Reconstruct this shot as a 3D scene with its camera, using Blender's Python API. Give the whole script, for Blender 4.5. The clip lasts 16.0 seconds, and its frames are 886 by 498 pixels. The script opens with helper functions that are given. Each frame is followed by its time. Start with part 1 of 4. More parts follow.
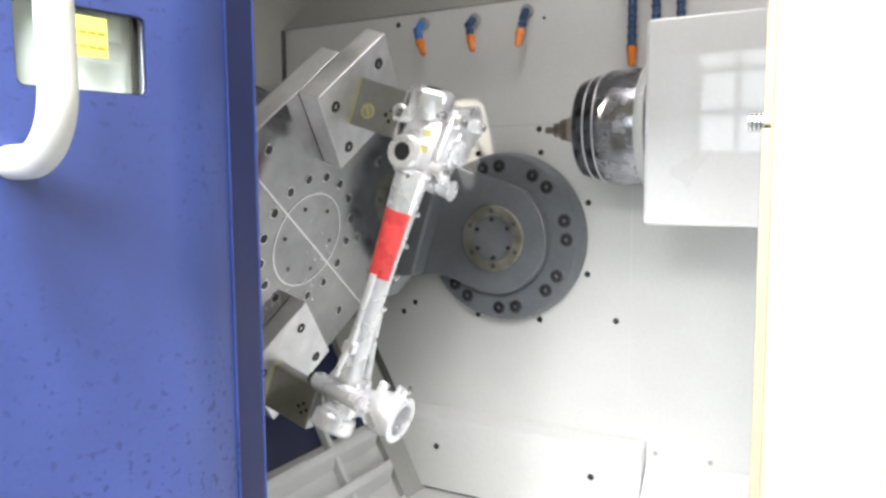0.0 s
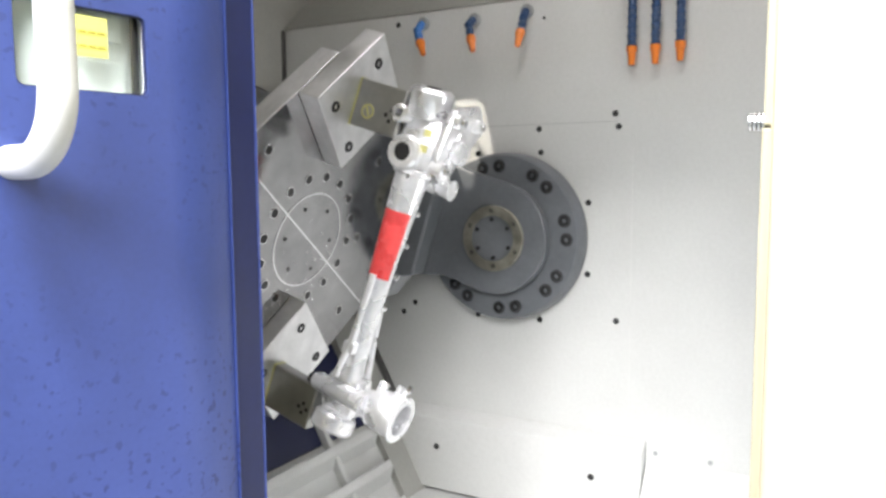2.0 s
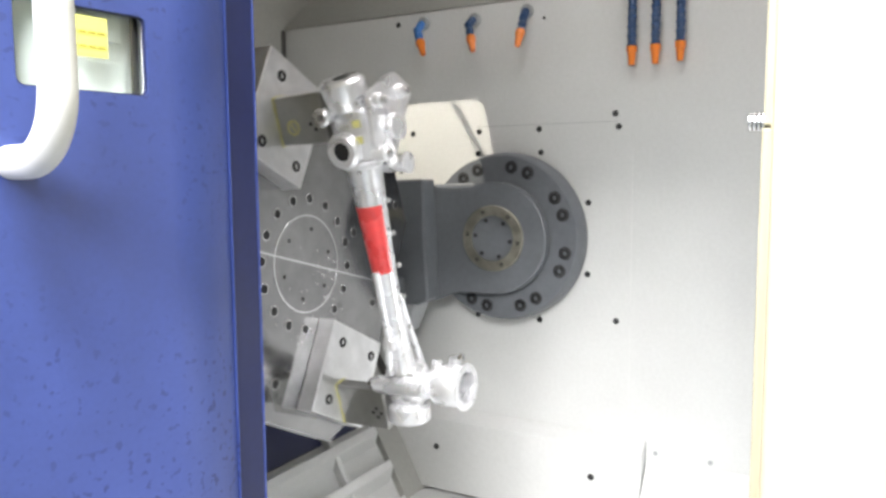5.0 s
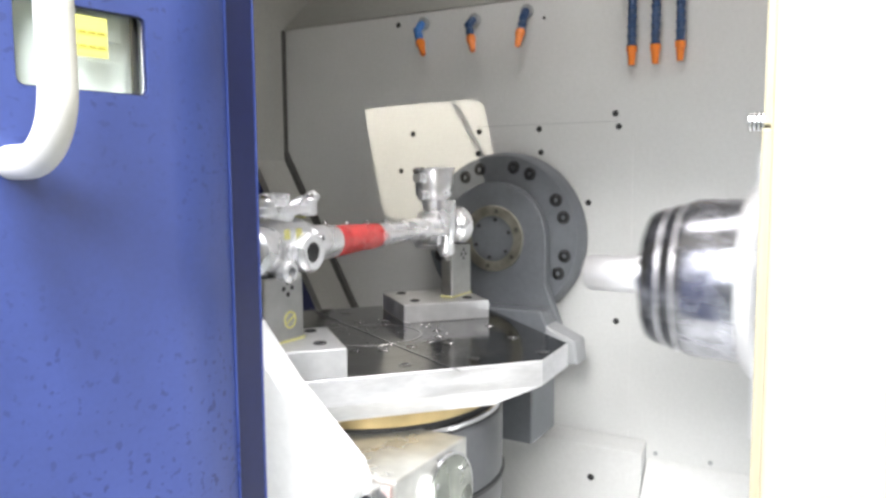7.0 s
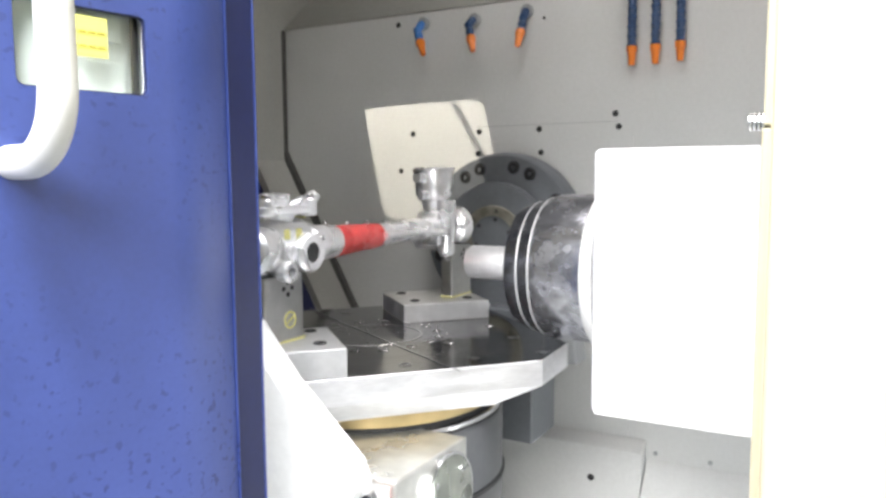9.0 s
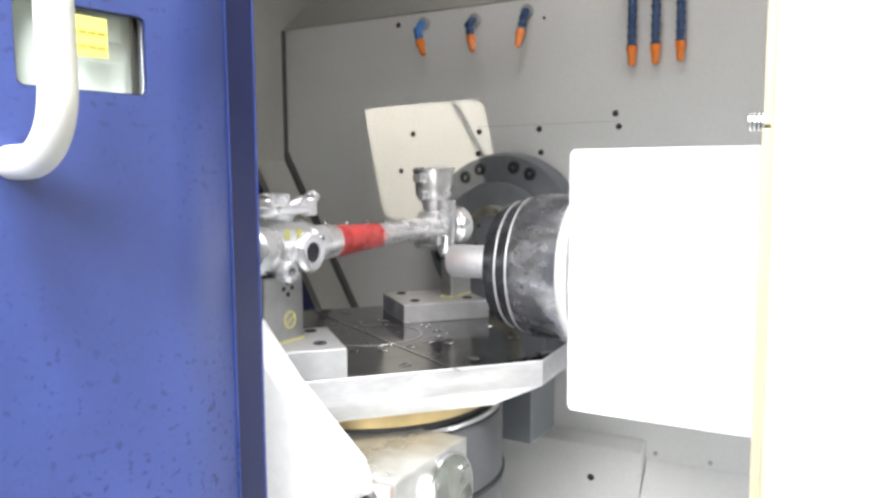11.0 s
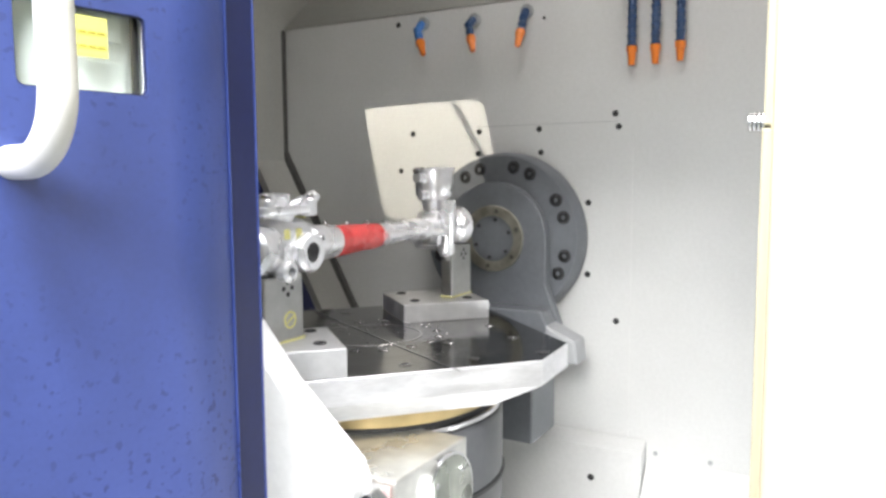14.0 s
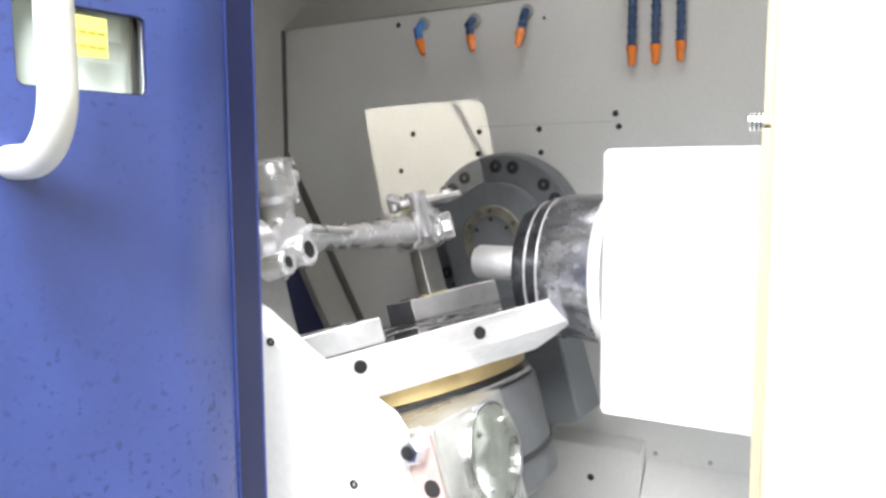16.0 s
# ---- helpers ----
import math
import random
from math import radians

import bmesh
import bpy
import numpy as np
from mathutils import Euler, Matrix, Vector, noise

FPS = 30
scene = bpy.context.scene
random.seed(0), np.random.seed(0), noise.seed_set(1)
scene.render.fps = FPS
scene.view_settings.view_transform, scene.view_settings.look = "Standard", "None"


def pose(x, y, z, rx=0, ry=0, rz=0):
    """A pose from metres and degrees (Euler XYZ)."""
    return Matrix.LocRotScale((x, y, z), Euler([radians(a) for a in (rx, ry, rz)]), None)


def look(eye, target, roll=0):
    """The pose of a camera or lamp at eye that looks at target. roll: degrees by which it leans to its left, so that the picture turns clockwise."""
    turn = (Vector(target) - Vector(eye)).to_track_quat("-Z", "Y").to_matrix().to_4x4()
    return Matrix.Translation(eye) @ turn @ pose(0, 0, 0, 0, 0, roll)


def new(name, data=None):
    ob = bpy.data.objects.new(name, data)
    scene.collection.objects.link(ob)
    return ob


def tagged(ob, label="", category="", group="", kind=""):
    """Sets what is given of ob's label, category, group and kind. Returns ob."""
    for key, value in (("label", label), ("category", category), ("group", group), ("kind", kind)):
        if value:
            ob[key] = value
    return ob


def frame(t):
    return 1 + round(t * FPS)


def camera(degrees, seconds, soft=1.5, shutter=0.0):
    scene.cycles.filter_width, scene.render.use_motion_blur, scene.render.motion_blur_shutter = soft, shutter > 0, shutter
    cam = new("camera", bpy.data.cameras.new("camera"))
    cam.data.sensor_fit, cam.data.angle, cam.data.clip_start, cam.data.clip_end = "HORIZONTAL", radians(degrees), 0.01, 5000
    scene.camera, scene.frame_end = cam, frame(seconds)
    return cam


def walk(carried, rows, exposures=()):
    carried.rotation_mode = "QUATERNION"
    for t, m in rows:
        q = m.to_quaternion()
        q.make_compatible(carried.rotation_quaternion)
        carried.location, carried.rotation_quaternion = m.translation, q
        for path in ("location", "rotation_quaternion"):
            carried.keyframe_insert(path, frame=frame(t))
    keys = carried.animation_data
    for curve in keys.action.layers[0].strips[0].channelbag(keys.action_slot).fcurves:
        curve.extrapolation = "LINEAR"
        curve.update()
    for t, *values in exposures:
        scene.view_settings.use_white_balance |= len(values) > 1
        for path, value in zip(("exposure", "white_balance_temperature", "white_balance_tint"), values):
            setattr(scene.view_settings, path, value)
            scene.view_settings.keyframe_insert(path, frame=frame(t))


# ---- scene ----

# The trunnion's axis runs along y through the origin; the back wall is y = 0; z is up, the hall floor lies at FLOOR.
FLOOR = -1.15
cam = camera(61.19, 16.0, soft=2.9, shutter=0.3)
EYE = pose(0.5247, -1.1526, 0.0998) @ pose(0, 0, 0, 0, 0, 29.5) @ pose(0, 0, 0, -5.51) @ pose(0, 0, 0, 0, 0.33) @ pose(0, 0, 0, 90)
walk(cam, [(0.0, EYE), (16.0, EYE)], exposures=[(0.0, 0.0), (16.0, 0.0)])

# ---------------------------------------------------------------- light
world = bpy.data.worlds.new("hall_air")
scene.world = world
world.use_nodes = True
world.node_tree.nodes["Background"].inputs[0].default_value = (1.0, 0.97, 0.96, 1)
world.node_tree.nodes["Background"].inputs[1].default_value = 0.35


def area(name, eye, target, sx, sy, power, color):
    data = bpy.data.lights.new(name, "AREA")
    data.shape, data.size, data.size_y, data.energy, data.color = "RECTANGLE", sx, sy, power, color
    ob = new(name, data)
    ob.matrix_world = look(eye, target)
    return ob


area("hall_lamp_light", (0.75, -2.6, 1.45), (0.35, -0.4, -0.1), 1.6, 1.1, 184, (1.0, 0.985, 0.975))
area("hall_lamp_light", (0.45, -1.45, 1.5), (0.20, -0.55, -0.1), 0.9, 0.4, 70, (0.97, 0.985, 1.0))
# Unseen fill under the roof, added to lift the upper wall and the cover.
area("machine_lamp_light", (0.30, -0.36, 0.74), (0.14, -0.05, -0.30), 0.60, 0.20, 3.0, (1.0, 0.955, 0.945))
area("side_lamp_light", (0.905, -0.26, -0.24), (0.0, -0.16, 0.0), 0.16, 0.30, 2.3, (0.95, 0.975, 1.0))
PATCH_EYE = Vector((-0.30, -0.62, 0.62))
# Added spot whose masked beam makes the warm patch on the back wall.
spot = bpy.data.lights.new("work_lamp_light", "SPOT")
spot.energy, spot.spot_size, spot.spot_blend, spot.shadow_soft_size, spot.color = 30, radians(70), 0.1, 0.0004, (1.0, 0.92, 0.78)
new("work_lamp_light", spot).matrix_world = look(PATCH_EYE, (-0.15, 0, 0.1))


# ---------------------------------------------------------------- materials
def material(name, color, rough=0.5, metal=0.0, vary=0.12, scale=40.0, bump=0.02, stain=0.1, stain_scale=4.0, spots=None, coat=0.0, stretch=(1, 1, 1)):
    m = bpy.data.materials.new(name)
    m.use_nodes = True
    nt = m.node_tree
    bsdf = nt.nodes["Principled BSDF"]
    bsdf.inputs["Metallic"].default_value = metal
    bsdf.inputs["Coat Weight"].default_value = coat
    co = nt.nodes.new("ShaderNodeTexCoord")
    mp = nt.nodes.new("ShaderNodeMapping")
    mp.inputs["Scale"].default_value = stretch
    nt.links.new(co.outputs["Object"], mp.inputs[0])

    def tex(sc, detail=4.0):
        n = nt.nodes.new("ShaderNodeTexNoise")
        n.inputs["Scale"].default_value, n.inputs["Detail"].default_value = sc, detail
        nt.links.new(mp.outputs[0], n.inputs["Vector"])
        return n.outputs["Fac"]

    def ramp(fac, lo, hi, a=0.3, b=0.7):
        n = nt.nodes.new("ShaderNodeMapRange")
        n.inputs["From Min"].default_value, n.inputs["From Max"].default_value = a, b
        n.inputs["To Min"].default_value, n.inputs["To Max"].default_value = lo, hi
        nt.links.new(fac, n.inputs["Value"])
        return n.outputs[0]

    def times(a, b):
        n = nt.nodes.new("ShaderNodeMath")
        n.operation = "MULTIPLY"
        nt.links.new(a, n.inputs[0])
        nt.links.new(b, n.inputs[1])
        return n.outputs[0]

    fine, wide = tex(scale), tex(stain_scale, 5.0)
    value = times(ramp(fine, 1 - vary, 1 + vary), ramp(wide, 1 - stain, 1 + stain))
    mix = nt.nodes.new("ShaderNodeMix")
    mix.data_type, mix.blend_type = "RGBA", "MULTIPLY"
    mix.inputs["Factor"].default_value = 1.0
    mix.inputs["A"].default_value = (*color, 1)
    nt.links.new(value, mix.inputs["B"])
    out = mix.outputs["Result"]
    if spots:
        mask = ramp(tex(spots[1], 2.0), 0, 1, spots[2], spots[2] + 0.06)
        m2 = nt.nodes.new("ShaderNodeMix")
        m2.data_type = "RGBA"
        m2.inputs["B"].default_value = (*spots[0], 1)
        nt.links.new(times(mask, ramp(wide, 0, 1, 0.40, 0.58)), m2.inputs["Factor"])
        nt.links.new(out, m2.inputs["A"])
        out = m2.outputs["Result"]
    nt.links.new(out, bsdf.inputs["Base Color"])
    nt.links.new(ramp(wide, max(rough - 0.08, 0.03), min(rough + 0.1, 1)), bsdf.inputs["Roughness"])
    if bump:
        b = nt.nodes.new("ShaderNodeBump")
        b.inputs["Strength"].default_value, b.inputs["Distance"].default_value = bump, 0.002
        nt.links.new(fine, b.inputs["Height"])
        nt.links.new(b.outputs[0], bsdf.inputs["Normal"])
    return m


def glow(name, color, strength):
    m = bpy.data.materials.new(name)
    m.use_nodes = True
    b = m.node_tree.nodes["Principled BSDF"]
    b.inputs["Emission Color"].default_value, b.inputs["Emission Strength"].default_value = (*color, 1), strength
    return m


def glass_material():
    m = bpy.data.materials.new("window_glass")
    m.use_nodes = True
    b = m.node_tree.nodes["Principled BSDF"]
    b.inputs["Base Color"].default_value = (0.75, 0.82, 0.8, 1)
    b.inputs["Roughness"].default_value, b.inputs["IOR"].default_value, b.inputs["Transmission Weight"].default_value = 0.04, 1.45, 1.0
    return m


WALL_PAINT = material("wall_paint", (0.597, 0.602, 0.595), 0.42, vary=0.03, scale=180, stain=0.05, stain_scale=5, bump=0.05)
# Darker than the wall paint; on the upper panel this holds its weak light.
DIM_SIDE_PAINT = material("dim_side_paint", (0.36, 0.36, 0.335), 0.5, vary=0.04, scale=150, stain=0.08, stain_scale=6, bump=0.05)
GREY_PAINT = material("dark_grey_paint", (0.135, 0.145, 0.16), 0.38, vary=0.06, scale=120, stain=0.12, stain_scale=12, bump=0.05)
MID_PAINT = material("mid_grey_paint", (0.32, 0.33, 0.34), 0.4, vary=0.06, scale=120, stain=0.12, stain_scale=14, bump=0.05)
DRUM_PAINT = material("drum_grey_paint", (0.085, 0.089, 0.095), 0.36, vary=0.06, scale=120, stain=0.12, stain_scale=14, bump=0.05)
LIGHT_PAINT = material("light_machine_paint", (0.66, 0.66, 0.65), 0.4, vary=0.04, scale=120, stain=0.06, stain_scale=10, bump=0.04)
BLUE_PAINT = material("blue_paint", (0.038, 0.061, 0.222), 0.38, vary=0.04, scale=260, stain=0.20, stain_scale=8, bump=0.06, spots=((0.022, 0.035, 0.15), 180, 0.595))
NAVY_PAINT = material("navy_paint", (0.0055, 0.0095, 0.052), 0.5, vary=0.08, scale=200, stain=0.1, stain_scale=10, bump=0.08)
CREAM_PAINT = material("cream_paint", (0.41, 0.378, 0.262), 0.45, vary=0.02, scale=260, stain=0.03, stain_scale=5, bump=0.05)
COVER_PAINT = material("glossy_cover_paint", (0.84, 0.84, 0.85), 0.3, vary=0.02, scale=150, stain=0.03, stain_scale=8, bump=0, coat=1.0)
HANDLE_PAINT = material("handle_paint", (0.60, 0.60, 0.59), 0.4, vary=0.03, scale=150, stain=0.06, stain_scale=20, bump=0.02)
WHITE_PAINT = material("white_paint", (0.84, 0.84, 0.84), 0.22, vary=0.03, scale=150, stain=0.04, stain_scale=8, bump=0.02)
STEEL = material("ground_steel", (0.52, 0.52, 0.52), 0.28, 1.0, vary=0.1, scale=60, stain=0.12, stain_scale=14, bump=0.03, stretch=(1, 6, 1))
TABLE_STEEL = material("table_steel", (0.30, 0.30, 0.305), 0.11, 1.0, vary=0.08, scale=50, stain=0.18, stain_scale=10, bump=0.02)
NOSE_STEEL = material("blackened_steel", (0.165, 0.17, 0.195), 0.2, 0.9, vary=0.22, scale=120, stain=0.22, stain_scale=50, bump=0.06)
SLEEVE_STEEL = material("worn_sleeve_steel", (0.37, 0.375, 0.41), 0.24, 0.9, vary=0.16, scale=110, stain=0.16, stain_scale=60, bump=0.05, spots=((0.16, 0.16, 0.18), 150, 0.60))
RING_STEEL = material("bright_ring_steel", (0.80, 0.80, 0.83), 0.35, 0.8, vary=0.05, scale=60)
CHROME = material("bright_steel", (0.72, 0.72, 0.73), 0.16, 1.0, vary=0.05, scale=60, stain=0.08, stain_scale=20, bump=0.01)
# Table sides: paler than the face, with the hall lamps' glare in the colour.
LIT_SIDE_STEEL = material("lit_milled_steel", (0.84, 0.84, 0.86), 0.42, 0.82, vary=0.06, scale=90, stain=0.08, stain_scale=12, bump=0.05, stretch=(1, 1, 5))
COVER_METAL = material("greenish_cover_metal", (0.34, 0.36, 0.32), 0.24, 0.8, vary=0.1, scale=60, stain=0.25, stain_scale=25)
ZINC = material("zinc_plated_steel", (0.60, 0.60, 0.57), 0.30, 0.85, vary=0.1, scale=50, stain=0.15, stain_scale=20, bump=0.05)
SEAL = material("beige_seal", (0.50, 0.44, 0.31), 0.55, vary=0.05, scale=90)
ALUMINIUM = material("machined_aluminium", (0.78, 0.78, 0.80), 0.44, 0.75, vary=0.08, scale=80, stain=0.1, stain_scale=16, bump=0.05)
CAST = material("cast_aluminium", (0.88, 0.88, 0.90), 0.28, 0.7, vary=0.07, scale=90, stain=0.08, stain_scale=22, bump=0.12)
FIXTURE_STEEL = material("fixture_steel", (0.70, 0.70, 0.71), 0.36, 0.85, vary=0.08, scale=60, stain=0.12, stain_scale=14, bump=0.04)
POST_STEEL = material("post_steel", (0.40, 0.40, 0.39), 0.34, 0.95, vary=0.08, scale=60, stain=0.15, stain_scale=14, bump=0.04)
BLACK = material("black_oxide", (0.012, 0.012, 0.013), 0.4, vary=0.2, scale=90, stain=0.2, stain_scale=30)
SEAM_GREY = material("seam_grey", (0.075, 0.073, 0.07), 0.6, vary=0.1, scale=90)
RUBBER = material("black_rubber", (0.02, 0.021, 0.022), 0.6, vary=0.1, scale=90)
PINK_STEEL = material("reddish_steel", (0.56, 0.43, 0.41), 0.4, 0.4, vary=0.1, scale=60, stain=0.15, stain_scale=25)
GOLD = material("brass_ring", (0.52, 0.40, 0.20), 0.45, 0.5, vary=0.12, scale=50, stain=0.2, stain_scale=18)
RED = material("red_tape", (0.64, 0.060, 0.060), 0.26, vary=0.14, scale=70, stain=0.18, stain_scale=24, bump=0.08, coat=0.4)
YELLOW = material("yellow_marker", (0.60, 0.57, 0.22), 0.5, vary=0.1, scale=90)
NOTE = material("yellow_note", (0.85, 0.80, 0.20), 0.6, vary=0.05, scale=50)
INK = material("note_ink", (0.45, 0.40, 0.06), 0.6)
HOSE_BLUE = material("blue_plastic", (0.022, 0.058, 0.145), 0.35, vary=0.08, scale=120)
HOSE_LIGHT = material("light_blue_plastic", (0.05, 0.18, 0.50), 0.35, vary=0.08, scale=120)
ORANGE = material("orange_plastic", (0.80, 0.22, 0.03), 0.35, vary=0.08, scale=120)
BROWN_STEEL = material("tempered_steel", (0.36, 0.32, 0.27), 0.3, 1.0, vary=0.15, scale=60)
HUB_METAL = material("hub_ring_metal", (0.29, 0.28, 0.235), 0.4, 0.7, vary=0.2, scale=60, stain=0.3, stain_scale=25)
CONCRETE = material("hall_floor_paint", (0.30, 0.32, 0.32), 0.5, vary=0.1, scale=20, stain=0.2, stain_scale=1)
GLASS = glass_material()
DAYLIGHT = glow("daylit_pane", (0.92, 0.96, 1.0), 6.5)


# ---------------------------------------------------------------- mesh helpers
def part(name, bm, mat, parent=None, label="", smooth=False):
    mesh = bpy.data.meshes.new(name)
    bm.normal_update()
    bm.to_mesh(mesh)
    bm.free()
    for m in (mat if isinstance(mat, (list, tuple)) else [mat]):
        mesh.materials.append(m)
    if smooth:
        mesh.polygons.foreach_set("use_smooth", [True] * len(mesh.polygons))
        mesh.set_sharp_from_angle(angle=radians(38))
    ob = new(name, mesh)
    ob.parent = parent
    if label:
        ob["label"] = label
    return ob


def thing(name, label, category, group="", kind=""):
    return tagged(new(name), label, category, group, kind)


def soft_edges(bm, width, segments=2, angle=30):
    if width > 0:
        es = [e for e in bm.edges if len(e.link_faces) == 2 and e.calc_face_angle(0) > radians(angle)]
        bmesh.ops.bevel(bm, geom=es, offset=width, segments=segments, affect="EDGES", profile=0.5, clamp_overlap=True)
    return bm


def box(x0, x1, y0, y1, z0, z1, bevel=0.0, bm=None):
    b = bmesh.new()
    bmesh.ops.create_cube(b, size=1)
    bmesh.ops.transform(b, matrix=Matrix.Translation(((x0 + x1) / 2, (y0 + y1) / 2, (z0 + z1) / 2)) @ Matrix.Diagonal((x1 - x0, y1 - y0, z1 - z0, 1)), verts=b.verts)
    return merge(bm, soft_edges(b, bevel))


def merge(bm, b):
    if bm is None:
        return b
    mesh = bpy.data.meshes.new("joined")
    b.to_mesh(mesh)
    bm.from_mesh(mesh)
    b.free()
    bpy.data.meshes.remove(mesh)
    return bm


def moved(b, m):
    bmesh.ops.transform(b, matrix=m, verts=b.verts)
    return b


def spin(profile, m=None, n=40, bm=None):
    """A turned body: profile of (radius, height) about local z, then moved by m."""
    b = bmesh.new()
    rings = []
    for r, h in profile:
        if r < 1e-6:
            rings.append([b.verts.new((0, 0, h))])
        else:
            rings.append([b.verts.new((r * math.cos(2 * math.pi * i / n), r * math.sin(2 * math.pi * i / n), h)) for i in range(n)])
    for p, q in zip(rings, rings[1:]):
        for i in range(n):
            j = (i + 1) % n
            if len(p) == 1 and len(q) == 1:
                continue
            if len(p) == 1:
                b.faces.new((p[0], q[j], q[i]))
            elif len(q) == 1:
                b.faces.new((p[i], p[j], q[0]))
            else:
                b.faces.new((p[i], p[j], q[j], q[i]))
    bmesh.ops.recalc_face_normals(b, faces=b.faces)
    if m is not None:
        moved(b, m)
    return merge(bm, b)


def rod(r, a, c, bevel=0.0, n=24, bm=None, r2=None):
    """A closed round bar from point a to point c."""
    a, c = Vector(a), Vector(c)
    length = (c - a).length
    r2 = r if r2 is None else r2
    turn = (c - a).to_track_quat("Z", "Y").to_matrix().to_4x4()
    prof = [(0, 0), (r - bevel, 0), (r, bevel), (r2, length - bevel), (r2 - bevel, length), (0, length)] if bevel else [(0, 0), (r, 0), (r2, length), (0, length)]
    return spin(prof, Matrix.Translation(a) @ turn, n, bm)


def pipe(profile_outer, inner, h0, h1, m=None, n=40, bm=None, bevel=0.001):
    """A ring of outer and inner radius between two heights."""
    o = profile_outer
    return spin([(inner, h0), (o - bevel, h0), (o, h0 + bevel), (o, h1 - bevel), (o - bevel, h1), (inner, h1), (inner, h0)], m, n, bm)


def prism(points, d0, d1, axis="y", bevel=0.0, bm=None):
    """A plate: a polygon given in the plane across the axis, between two distances along it."""
    b = bmesh.new()

    def at(p, d):
        return {"y": (p[0], d, p[1]), "z": (p[0], p[1], d), "x": (d, p[0], p[1])}[axis]

    low = [b.verts.new(at(p, d0)) for p in points]
    high = [b.verts.new(at(p, d1)) for p in points]
    b.faces.new(low)
    b.faces.new(high)
    n = len(points)
    for i in range(n):
        j = (i + 1) % n
        b.faces.new((low[i], low[j], high[j], high[i]))
    bmesh.ops.recalc_face_normals(b, faces=b.faces)
    return merge(bm, soft_edges(b, bevel))


def rounded(points, r, n=5):
    """The polygon with its corners rounded."""
    out = []
    k = len(points)
    for i in range(k):
        p, a, c = Vector(points[i]), Vector(points[i - 1]), Vector(points[(i + 1) % k])
        ua, uc = (a - p).normalized(), (c - p).normalized()
        s, e = p + ua * r, p + uc * r
        for j in range(n + 1):
            t = j / n
            out.append(tuple((1 - t) ** 2 * s + 2 * t * (1 - t) * p + t * t * e))
    return out


def holed_plate(outer, holes, d0, d1, axis="y"):
    """A plate with openings through it."""
    from mathutils.geometry import delaunay_2d_cdt
    loops = [outer] + holes
    pts, edges = [], []
    for loop in loops:
        base = len(pts)
        pts += [Vector(p) for p in loop]
        edges += [(base + i, base + (i + 1) % len(loop)) for i in range(len(loop))]
    vs, es, fs, ov, oe, of = delaunay_2d_cdt(pts, edges, [], 0, 1e-7)

    def inside(q, loop):
        hit = False
        for i in range(len(loop)):
            (x1, y1), (x2, y2) = loop[i], loop[i - 1]
            if (y1 > q[1]) != (y2 > q[1]) and q[0] < (x2 - x1) * (q[1] - y1) / (y2 - y1) + x1:
                hit = not hit
        return hit

    def at(p, d):
        return {"y": (p[0], d, p[1]), "z": (p[0], p[1], d), "x": (d, p[0], p[1])}[axis]

    b = bmesh.new()
    low, high = [b.verts.new(at(p, d0)) for p in vs], [b.verts.new(at(p, d1)) for p in vs]
    for f in fs:
        c = sum((vs[i] for i in f), Vector((0, 0))) / len(f)
        if inside(c, outer) and not any(inside(c, h) for h in holes):
            b.faces.new([low[i] for i in f])
            b.faces.new([high[i] for i in f])
    for e in [e for e in b.edges if len(e.link_faces) == 1 and e.verts[0] in set(low)]:
        i, j = low.index(e.verts[0]), low.index(e.verts[1])
        b.faces.new((low[i], low[j], high[j], high[i]))
    bmesh.ops.recalc_face_normals(b, faces=b.faces)
    bmesh.ops.delete(b, geom=[v for v in b.verts if not v.link_faces], context="VERTS")
    return b


def tube_along(points, r, n=20, bm=None):
    """A round tube swept through points."""
    pts = [Vector(p) for p in points]
    b = bmesh.new()
    rings = []
    side = None
    for i, p in enumerate(pts):
        d = (pts[min(i + 1, len(pts) - 1)] - pts[max(i - 1, 0)]).normalized()
        if side is None:
            side = d.orthogonal().normalized()
        side = (side - d * side.dot(d)).normalized()
        other = d.cross(side)
        rings.append([b.verts.new(p + r * (math.cos(2 * math.pi * k / n) * side + math.sin(2 * math.pi * k / n) * other)) for k in range(n)])
    for p, q in zip(rings, rings[1:]):
        for i in range(n):
            b.faces.new((p[i], p[(i + 1) % n], q[(i + 1) % n], q[i]))
    b.faces.new(rings[0])
    b.faces.new(rings[-1])
    bmesh.ops.recalc_face_normals(b, faces=b.faces)
    return merge(bm, b)


def cap_screw(name, parent, at, facing, r, h, socket=True, mat=None):
    """A socket head screw whose head stands on a surface at a point, facing a direction."""
    turn = Matrix.Translation(at) @ Vector(facing).to_track_quat("Z", "Y").to_matrix().to_4x4()
    bm = spin([(r * 1.0, 0), (r, h - r * 0.12), (r * 0.88, h), (r * 0.5, h), (r * 0.45, h - r * 0.6), (0, h - r * 0.6)], turn, 14)
    return part(name, bm, mat or BLACK, parent, smooth=True)

# ---------------------------------------------------------------- the hall and the machine's enclosure
def structure(name, bm, mat, label, category="wall", smooth=False):
    return tagged(part(name, bm, mat, smooth=smooth), label, category, kind="structure")


